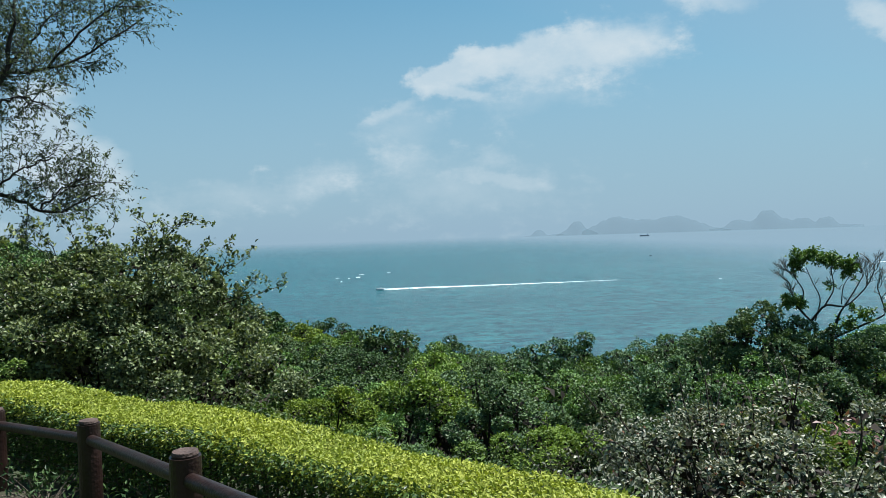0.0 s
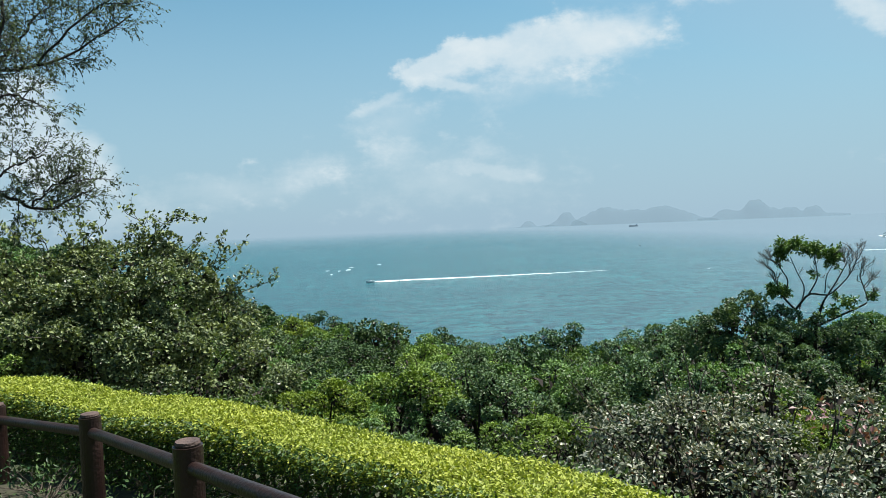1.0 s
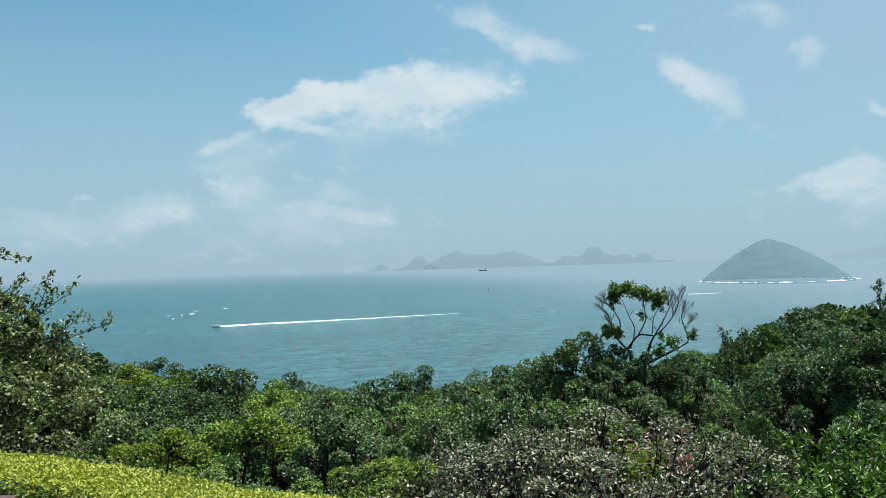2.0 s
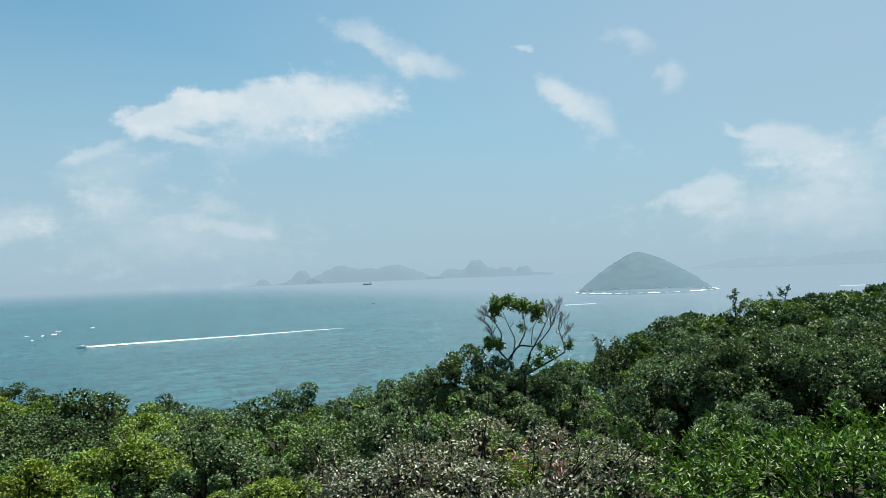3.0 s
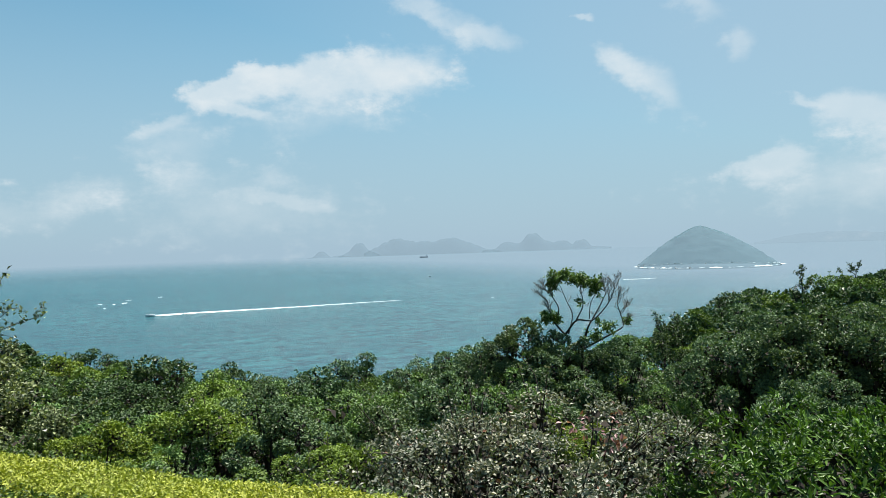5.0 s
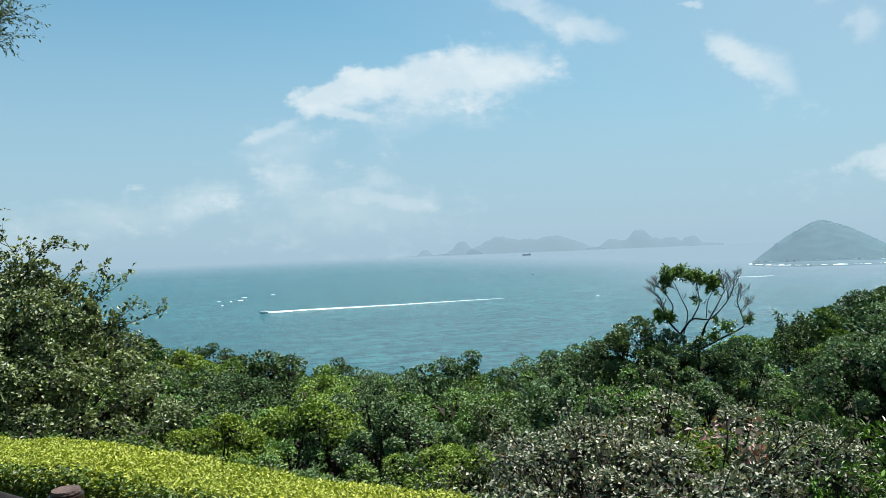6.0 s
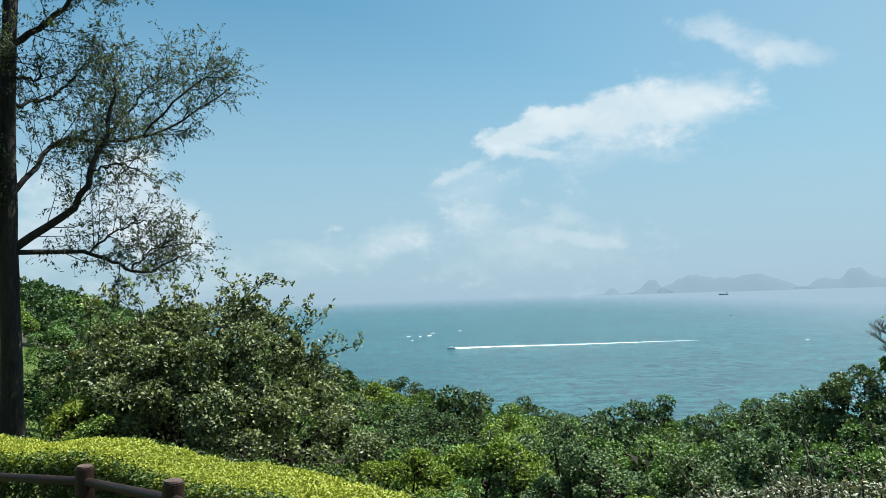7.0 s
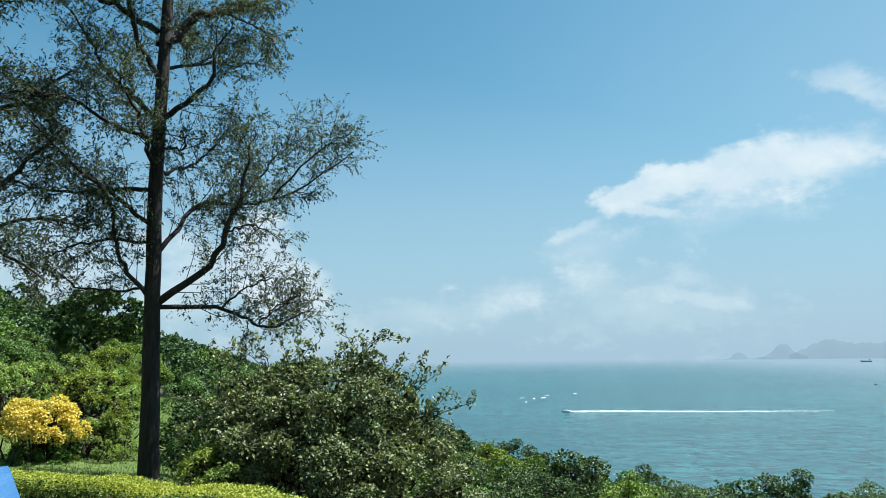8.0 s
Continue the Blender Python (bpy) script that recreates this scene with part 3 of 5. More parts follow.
def foam_patch(az_, el_, length, width, seed):
    rng = np.random.default_rng(seed)
    c = np.array(at_sea(az_, el_, 0.3))
    a = np.linspace(0, 2 * np.pi, 14, endpoint=False)
    r = rng.uniform(0.5, 1.0, 14)
    v = [c] + [c + np.array([math.cos(t) * length * q, math.sin(t) * width * q, rng.uniform(-0.05, 0.1)]) for t, q in zip(a, r)]
    f = [(0, 1 + i, 1 + (i + 1) % 14) for i in range(14)]
    tagged(part("breaking_wave", arrays_mesh("breaking_wave", v, f), FOAM), "small white breaking wave crest", "wave", "whitecaps")


for i, (fa, fe, fl, fw) in enumerate([(-8.3, -3.7, 1.5, 6), (-7.7, -3.45, 1.6, 9), (-7.0, -3.4, 4.0, 10), (-6.7, -3.2, 5.0, 4), (-8.6, -3.4, 3.0, 3), (-4.6, -3.1, 3.5, 5), (20.6, -4.2, 1.6, 2)]):
    foam_patch(fa, fe, fl, fw, i)


# ---- plants ----
def clump_leaves(rng, centres, outward, per, spread, length, width, droop=0.1, star=0.55, rounded=False):
    """Rosettes of leaves about each centre, opening outwards, their faces turned out."""
    n = len(centres)
    c = np.repeat(centres, per, 0)
    o = np.repeat(outward, per, 0)
    at = c + rng.normal(size=(n * per, 3)) * spread * 0.5
    way = unit(o * (1 - star) + rng.normal(size=(n * per, 3)) * star)
    return leaves(rng, at, way, length, width, droop, face=o + np.array([0, 0, 0.3]), rounded=rounded)


def lobes(rng, n, rx, ry, rz, lobe, per, length, width, low=-0.15, seed=0, lumps=0.2, droop=0.1, rounded=False):
    """A crown of many rounded leafy lobes with gaps between. Returns leaf arrays, lobe middles and the ways outwards."""
    c, o = dome_points(rng, n, rx, ry, rz, low, lumps, 0.24, seed)
    k = len(c)
    size = lobe * rng.uniform(0.5, 1.25, (k, 1))
    d = unit(rng.normal(size=(k * per, 3)) + 0.9 * np.repeat(unit(o + np.array([0, 0, 0.5])), per, 0))
    r = np.repeat(size, per, 0) * (1 - 0.22 * rng.random((k * per, 1)) ** 2)
    at = np.repeat(c, per, 0) + d * r * np.array([1, 1, 0.8])
    way = unit(d * 0.35 + rng.normal(size=at.shape) * np.array([0.6, 0.6, 0.45]))
    return leaves(rng, at, way, length, width, droop, face=d * 1.2 + np.array([0, 0, 0.4]), rounded=rounded), c, o


def dome_points(rng, n, rx, ry, rz, low=-0.15, lumps=0.28, shell=0.35, seed=0):
    """Places in the outer shell of a lumpy dome, and the way outwards."""
    d = unit(rng.normal(size=(n * 3, 3)))
    d = d[d[:, 2] > low][:n]
    lump = np.array([noise.fractal(Vector(p) * 1.9 + Vector((seed * 7.1, 0, 0)), 1.0, 2.0, 3) for p in d])
    r = (1 + lumps * lump) * (1 - shell * rng.random(len(d)) ** 1.6)
    return d * r[:, None] * np.array([rx, ry, rz]), d


def stems(rng, tips, base_h, count, r0, spread=0.25):
    """Crooked stems from the ground to some of the tips."""
    out = []
    for t in tips[rng.choice(len(tips), min(count, len(tips)), replace=False)]:
        foot = np.array([t[0] * 0.12, t[1] * 0.12, -base_h]) + rng.normal(size=3) * np.array([0.12, 0.12, 0]) * spread * 3
        mid = foot * 0.45 + t * 0.55 + rng.normal(size=3) * spread * 0.6
        pts = curve_points([foot, mid, t], 6)
        out.append(tube(pts, np.linspace(r0, r0 * 0.22, 6), 5))
    return merged(out)


def gap_shade(rng, n, rx, ry, rz, reach=0.86, size=0.17):
    """Dark brown leaf-shaped pieces added inside a crown so its gaps look shaded."""
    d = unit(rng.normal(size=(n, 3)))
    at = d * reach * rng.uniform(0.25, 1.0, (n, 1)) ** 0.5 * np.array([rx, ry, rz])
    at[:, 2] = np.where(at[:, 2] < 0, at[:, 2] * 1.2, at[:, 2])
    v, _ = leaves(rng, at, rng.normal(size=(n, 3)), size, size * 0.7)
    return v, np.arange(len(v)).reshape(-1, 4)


def lobe_gap_shade(rng, c, lobe, per=12):
    """Dark pieces added inside each lobe of a crown, as shade between the lobes."""
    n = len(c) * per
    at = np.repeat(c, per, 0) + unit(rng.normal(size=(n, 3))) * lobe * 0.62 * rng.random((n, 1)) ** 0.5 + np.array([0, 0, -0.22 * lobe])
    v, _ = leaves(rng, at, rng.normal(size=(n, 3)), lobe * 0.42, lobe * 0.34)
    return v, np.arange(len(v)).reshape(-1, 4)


def shrub_meshes(name, seed, rx, ry, rz, count, lobe, per, length, width, base_h, low=-0.1, twigs=0):
    """Foliage and stem meshes of one kind of shrub; the origin is at the crown's middle."""
    rng = np.random.default_rng(seed)
    first, c, o = lobes(rng, count, rx, ry, rz, lobe, per, length, width, low, seed, 0.34)
    up = unit(o + np.array([0, 0, 0.45]))
    pieces = [first]
    st = [stems(rng, c, base_h, 10, 0.035), gap_shade(rng, 90, rx, ry, rz, 0.7, 0.14), lobe_gap_shade(rng, c, lobe)]
    for _ in range(twigs):
        # a leafy shoot that stands out of the crown
        k = rng.integers(len(c))
        if o[k][2] < 0.2:
            continue
        end = c[k] + unit(up[k] + rng.normal(size=3) * 0.35) * (lobe + rng.uniform(0.04, 0.2))
        pts = curve_points([c[k] * 0.8, (c[k] + end) / 2 + rng.normal(size=3) * 0.04, end], 6)
        st.append(tube(pts, np.linspace(0.007, 0.003, 6), 4))
        m = 14
        at = pts[rng.integers(3, 6, m)] + rng.normal(size=(m, 3)) * 0.02
        pieces.append(leaves(rng, at, unit(rng.normal(size=(m, 3)) + up[k] * 0.6), length * 0.8, width * 0.8))
    v, f = merged(pieces)
    sv, sf = merged(st)
    return arrays_mesh(name + "_foliage", v, f), arrays_mesh(name + "_stem", sv, sf, True)


def shrub(meshes, mat, place, turn, scale, label, group="", name="shrub", category="shrub"):
    s = tagged(empty(name, place), label, category, group)
    s.rotation_euler, s.scale = (0, 0, radians(turn)), scale
    part("foliage", meshes[0], mat, s)
    part("stem", meshes[1], STEM_GAP_DARK, s, "dark stems and dark inner pieces standing in for shade in the gaps")
    return s


# hedge: clipped, along the seaward side of the fence
HEDGE = [(1.5, 2.0), (1.0, 2.64), (0.40, 3.26), (-0.32, 3.92), (-0.95, 4.4), (-1.95, 5.1), (-3.2, 5.78), (-4.3, 6.15), (-5.5, 6.3), (-7.3, 6.2)]
HEDGE_TOP, HEDGE_HALF = 0.55, 0.30


def build_hedge():
    rng = np.random.default_rng(21)
    line = curve_points([(x, y, 0) for x, y in HEDGE], 260)
    tan = unit(np.gradient(line, axis=0))
    side = np.stack([-tan[:, 1], tan[:, 0], 0 * tan[:, 0]], 1)      # towards the camera side is minus
    step = np.concatenate([[0], np.cumsum(np.linalg.norm(np.diff(line, axis=0), axis=1))])
    hedge = tagged(empty("hedge", (0, 0, 0)), "clipped low hedge with fresh yellow-green top leaves", "hedge")

    def spots(n):
        s = rng.random(n) * step[-1]
        i = np.clip(np.searchsorted(step, s) - 1, 0, len(line) - 2)
        t = ((s - step[i]) / (step[i + 1] - step[i]))[:, None]
        return line[i] * (1 - t) + line[i + 1] * t, side[i]

    def height(p):
        return HEDGE_TOP + np.array([0.05 * noise.noise(Vector((a[0] * 1.1, a[1] * 1.1, 0))) + 0.025 * noise.noise(Vector((a[0] * 5, a[1] * 5, 1))) for a in p])

    # top
    p, s = spots(105000)
    off = rng.uniform(-1, 1, (len(p), 1))
    at = p + s * off * HEDGE_HALF
    at[:, 2] = height(at) - 0.07 * np.abs(off[:, 0]) ** 6 - 0.09 * rng.random(len(p)) ** 1.5
    way = unit(rng.normal(size=at.shape) * np.array([0.8, 0.8, 0.45]) + np.array([0, 0, 0.22]) + s * off * 0.3)
    top = leaves(rng, at, way, 0.025, 0.0135, 0.0, 0.2)
    # Side leaves take the darker green that imitates shade.
    # sides
    p, s = spots(60000)
    sgn = np.where(rng.random((len(p), 1)) < 0.62, 1.0, -1.0)
    deep = rng.random((len(p), 1)) ** 1.6
    at = p + s * sgn * (HEDGE_HALF - 0.10 * deep + 0.02 * rng.normal(size=deep.shape))
    at[:, 2] = height(at) * rng.random(len(p)) ** 0.8
    way = unit(s * sgn * 0.8 + rng.normal(size=at.shape) * 0.6 + np.array([0, 0, 0.1]))
    low = leaves(rng, at, way, 0.030, 0.016, 0.1, 0.2)
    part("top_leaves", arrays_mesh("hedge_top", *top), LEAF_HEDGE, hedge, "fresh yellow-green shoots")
    part("side_leaves", arrays_mesh("hedge_side", *low), LEAF_HEDGE_SHADE, hedge, "side leaves coloured dark green to imitate the hedge's shaded side")
    # twigs inside
    tw = []
    p, s = spots(420)
    for a, b in zip(p, s):
        base = a + b * rng.uniform(-0.1, 0.1)
        end = a + b * rng.uniform(-0.26, 0.26) + tan[0] * rng.uniform(-0.1, 0.1)
        base[2], end[2] = -0.05, HEDGE_TOP - 0.06
        tw.append(tube(curve_points([base, (base + end) / 2 + rng.normal(size=3) * 0.03, end], 4), [0.012, 0.01, 0.007, 0.003], 4))
    part("twig", arrays_mesh("hedge_twigs", *merged(tw)), BARK_PALE, hedge)


build_hedge()


# large glossy shrub behind the hedge
def shoot(rng, a, end, bend, thick, m, length, width, st, pieces, lift=0.3):
    """One leafy shoot from a to end."""
    pts = curve_points([a, (a + end) / 2 + rng.normal(size=3) * bend, end], 7)
    st.append(tube(pts, np.linspace(thick, thick * 0.3, 7), 4))
    at = pts[rng.integers(2, 7, m)] + rng.normal(size=(m, 3)) * 0.03
    pieces.append(leaves(rng, at, unit(rng.normal(size=(m, 3)) + np.array([0, 0, lift])), length, width))
    return pts


def big_shrub():
    rng = np.random.default_rng(5)
    s = tagged(empty("large_shrub", (-4.25, 9.6, 0.0)), "large glossy-leaved evergreen shrub with wiry top shoots behind the hedge", "shrub")
    st, pieces = [], []
    for n, mid, size, low in ((160, (0.12, 0, -0.25), (1.62, 1.6, 1.75), -0.6), (48, (-0.7, -0.2, -0.6), (1.0, 1.1, 1.05), -0.5), (95, (1.25, -0.1, -0.8), (1.25, 1.2, 1.3), -0.6), (40, (0.3, 0.1, 0.9), (0.95, 0.9, 0.75), -0.1), (30, (-0.9, 0, 0.6), (0.9, 0.8, 0.7), -0.1), (70, (0.1, -0.5, 0.2), (1.15, 1.2, 1.05), -0.5), (55, (0.0, -1.0, 0.2), (0.9, 0.6, 0.75), -0.7)):
        a, c, o = lobes(rng, n, *size, 0.21, 215, 0.052, 0.036, low, n, 0.18)
        shift = np.array(mid)
        pieces.append((a[0] + shift, a[1]))
        c = c + shift
        st.append(stems(rng, c, 1.5, 3, 0.02))
        st.append(lobe_gap_shade(rng, c, 0.21, 3))
        for k in np.nonzero(o[:, 2] > 0.25)[0][::3]:
            for _ in range(1):
                way_ = unit((o[k] * 0.7 + rng.normal(size=3) * 0.4 + np.array([0.1, 0, 0.45]))[None])[0]
                shoot(rng, c[k], c[k] + way_ * rng.uniform(0.3, 0.55), 0.05, 0.010, 30, 0.055, 0.036, st, pieces)
    for mid, size in (((0, 0, -0.3), (2.0, 1.6, 1.6)), ((1.3, -0.1, -0.8), (1.2, 1.2, 1.2)), ((-0.95, -0.2, -0.7), (1.0, 1.1, 1.0)), ((0.2, 0.1, 0.6), (0.8, 0.6, 0.5))):
        dv, df = gap_shade(rng, 800, *size, 0.62, 0.10)
        st.append((dv + np.array(mid), df))
    # wiry leafy sprays at the crown's top and towards the sea, in the plane across the line of sight
    right, away = np.array(polar(66.1, 1.0)), np.array(polar(-23.9, 10.3)) - np.array([-4.25, 9.6, 0.0])
    for u0, z0, u1, z1 in ((-0.6, 1.2, -1.06, 1.85), (-0.6, 1.2, -0.85, 1.9), (-0.5, 1.2, -0.5, 1.95), (-0.4, 1.25, -0.2, 1.98), (-0.2, 1.3, 0.0, 1.88), (0.25, 1.35, 0.38, 1.98), (0.3, 1.35, 0.75, 2.02), (0.4, 1.35, 0.98, 1.86), (0.3, 1.3, 0.62, 1.75), (0.1, 1.3, 0.18, 1.8),
                           (1.05, 0.9, 1.42, 1.55), (1.1, 0.9, 1.78, 1.45), (1.2, 0.85, 1.82, 1.15), (1.4, 0.7, 2.12, 0.95), (1.3, 0.8, 1.6, 1.0), (-1.3, 1.1, -1.4, 1.75), (-0.9, 1.2, -1.2, 1.7), (0.7, 1.2, 1.1, 1.6)):
        a, end = right * u0 + away + np.array([0, 0, z0]), right * u1 + away + np.array([0, 0, z1]) + rng.normal(size=3) * 0.05
        pts = shoot(rng, a, end, 0.09, 0.010, 18, 0.066, 0.042, st, pieces)
        for b in range(7):
            q = pts[1 + b % 6]
            tip = q + unit(((end - a) * 0.8 + rng.normal(size=3) * 0.35)[None])[0] * rng.uniform(0.10, 0.24)
            shoot(rng, q, tip, 0.02, 0.005, 13, 0.066, 0.042, st, pieces)
    part("foliage", arrays_mesh("large_shrub_foliage", *merged(pieces)), LEAF_SHRUB, s)
    part("stem", arrays_mesh("large_shrub_stem", *merged(st), True), STEM_GAP_DARK, s, "dark stems and dark inner pieces standing in for shade in the gaps")


big_shrub()


# pale shrub with red young leaves
def pale_shrub():
    rng = np.random.default_rng(9)
    s = tagged(empty("pale_leaved_shrub", (2.35, 5.5, -1.0)), "spreading shrub with pale shiny leaves and a few red young leaves", "shrub")
    first, c, o = lobes(rng, 150, 2.15, 1.65, 1.25, 0.24, 240, 0.038, 0.022, -0.2, 6, 0.25, 0.2, True)
    up = unit(o + np.array([0, 0, 0.35]))
    pieces = [first]
    st = [stems(rng, c, 1.0, 40, 0.02), gap_shade(rng, 900, 2.15, 1.65, 1.25, 0.75, 0.075), lobe_gap_shade(rng, c, 0.24, 9)]
    for k in rng.choice(len(c), 180, replace=True):
        if o[k][2] < 0.15:
            continue
        end = c[k] + unit(up[k] * 0.8 + rng.normal(size=3) * 0.3) * rng.uniform(0.3, 0.6)
        pts = curve_points([c[k] * 0.85, (c[k] + end) / 2 + rng.normal(size=3) * 0.04, end], 6)
        st.append(tube(pts, np.linspace(0.008, 0.003, 6), 4))
        m = 13
        at = pts[rng.integers(2, 6, m)] + rng.normal(size=(m, 3)) * 0.02
        pieces.append(leaves(rng, at, unit(rng.normal(size=(m, 3)) + np.array([0, 0, 0.1])), 0.042, 0.024, 0.2, rounded=True))
    part("foliage", arrays_mesh("pale_foliage", *merged(pieces)), LEAF_PALE, s)
    part("stem", arrays_mesh("pale_stems", *merged(st), True), STEM_GAP_DARK, s, "dark stems and dark inner pieces standing in for shade in the gaps")
    red = []
    for cx, cz in ((0.5, 1.2), (0.2, 1.3), (1.5, 0.72)):
        cc = np.array([[cx, -0.55, cz]]) + rng.normal(size=(5, 3)) * 0.09
        red.append(clump_leaves(rng, cc, np.tile([0, -0.4, 0.8], (5, 1)), 5, 0.07, 0.06, 0.032, 0.1, 0.7))
    part("young_leaves", arrays_mesh("red_leaves", *merged(red)), LEAF_RED, s, "red young leaves")


pale_shrub()


def bright_shrub():
    rng = np.random.default_rng(12)
    s = tagged(empty("bright_shrub", (5.0, 4.3, -1.15)), "dense fresh-green shrub with rosettes of strap leaves", "shrub")
    c, o = dome_points(rng, 1900, 2.2, 1.8, 1.45, -0.3, 0.3, 0.22, 2)
    up = unit(o + np.array([0, 0, 0.5]))
    a = clump_leaves(rng, c, up, 22, 0.05, 0.074, 0.021, 0.3, 0.55, True)
    part("foliage", arrays_mesh("bright_foliage", *a), LEAF_BRIGHT, s)
    part("stem", arrays_mesh("bright_stems", *merged([stems(rng, c, 0.8, 40, 0.02), gap_shade(rng, 3600, 2.0, 1.7, 1.4, 0.80, 0.11)]), True), STEM_GAP_DARK, s, "dark stems and dark inner pieces standing in for shade in the gaps")


bright_shrub()


def golden_shrub():
    rng = np.random.default_rng(15)
    base = polar(-42.6, 14.3)
    s = tagged(empty("golden_shrub", (base.x, base.y, ground_z(base.x, base.y) + 0.50)), "rounded shrub with golden-yellow foliage and green skirt on the lawn", "shrub")
    first, c, o = lobes(rng, 60, 0.58, 0.58, 0.46, 0.15, 150, 0.050, 0.032, -0.25, 4, 0.3)
    part("golden_foliage", arrays_mesh("golden_foliage", *first), LEAF_YELLOW, s, "golden-yellow leaves")
    second, c2, o2 = lobes(rng, 34, 0.46, 0.46, 0.40, 0.13, 110, 0.055, 0.034, -0.9, 5, 0.3)
    part("green_skirt", arrays_mesh("golden_skirt", second[0] - np.array([0, 0, 0.3]), second[1]), LEAF_BRIGHT, s, "shaded green inner leaves")
    part("stem", arrays_mesh("golden_stems", *stems(rng, c, 0.75, 30, 0.03), True), BARK, s)


golden_shrub()


# ---- trees ----
def leafy_tree(name, label, base, trunk, limbs, mat, bark, rng, step=0.125, reach=1.15, leaf=(0.058, 0.023)):
    """Tree: a trunk, limbs, ascending sprays along them and leafy twigs on the sprays. trunk and limbs are (points, first radius, last radius)."""
    t = tagged(empty(name, base), label, "tree")
    pts = curve_points(trunk[0], 30)
    flare = 1 + 0.22 * np.exp(-np.linspace(0, 12, 30))
    part("trunk", arrays_mesh(name + "_trunk", *tube(pts, np.linspace(trunk[1], trunk[2], 30) * flare, 16, 0.07, rng), True), bark, t)
    zup = np.array([0, 0, 1.0])
    pieces, tw = [], []
    for lp, r0, r1 in limbs:
        lpts = curve_points(lp, 18)
        lpts[1:-1] += rng.normal(size=(16, 3)) * 0.018
        part("limb", arrays_mesh(name + "_limb", *tube(lpts, np.linspace(r0, r1, 18), 8, 0.08, rng), True), bark, t)
        span = np.linalg.norm(np.diff(lpts, axis=0), axis=1).sum()
        n = max(5, int(span / step))
        for a in range(n):
            q = 0.10 + 0.90 * (a + rng.random() * 0.6) / n
            i = min(int(q * 17), 16)
            along = unit((lpts[i + 1] - lpts[i])[None])[0]
            out = unit(np.cross(along, rng.normal(size=3))[None])[0]
            way_ = unit((along * 0.7 + out * rng.uniform(0.4, 1.1) + zup * 0.3)[None])[0]
            ln = reach * rng.uniform(0.45, 1.0) * (1.0 - 0.55 * q)
            end = lpts[i] + way_ * ln + zup * 0.10 * ln
            sp = curve_points([lpts[i], (lpts[i] + end) / 2 + rng.normal(size=3) * 0.06 - zup * 0.04, end], 9)
            tw.append(tube(sp, np.linspace(0.008, 0.0025, 9), 4))
            for b in range(11):
                j = 2 + (b * 7) // 11
                w2 = unit((way_ * 0.8 + rng.normal(size=3) * 0.75 - zup * 0.12)[None])[0]
                e2 = sp[j] + w2 * rng.uniform(0.16, 0.42)
                tp = curve_points([sp[j], (sp[j] + e2) / 2 + zup * 0.02, e2], 6)
                tw.append(tube(tp, np.linspace(0.0028, 0.0012, 6), 3))
                m = 13
                at = tp[rng.integers(1, 6, m)] + rng.normal(size=(m, 3)) * 0.02
                pieces.append(leaves(rng, at, unit(rng.normal(size=(m, 3)) * 0.62 + w2 * 0.8), leaf[0], leaf[1], 0.3))
    part("twig", arrays_mesh(name + "_twigs", *merged(tw)), bark, t)
    part("crown", arrays_mesh(name + "_crown", *merged(pieces)), mat, t)
    return t


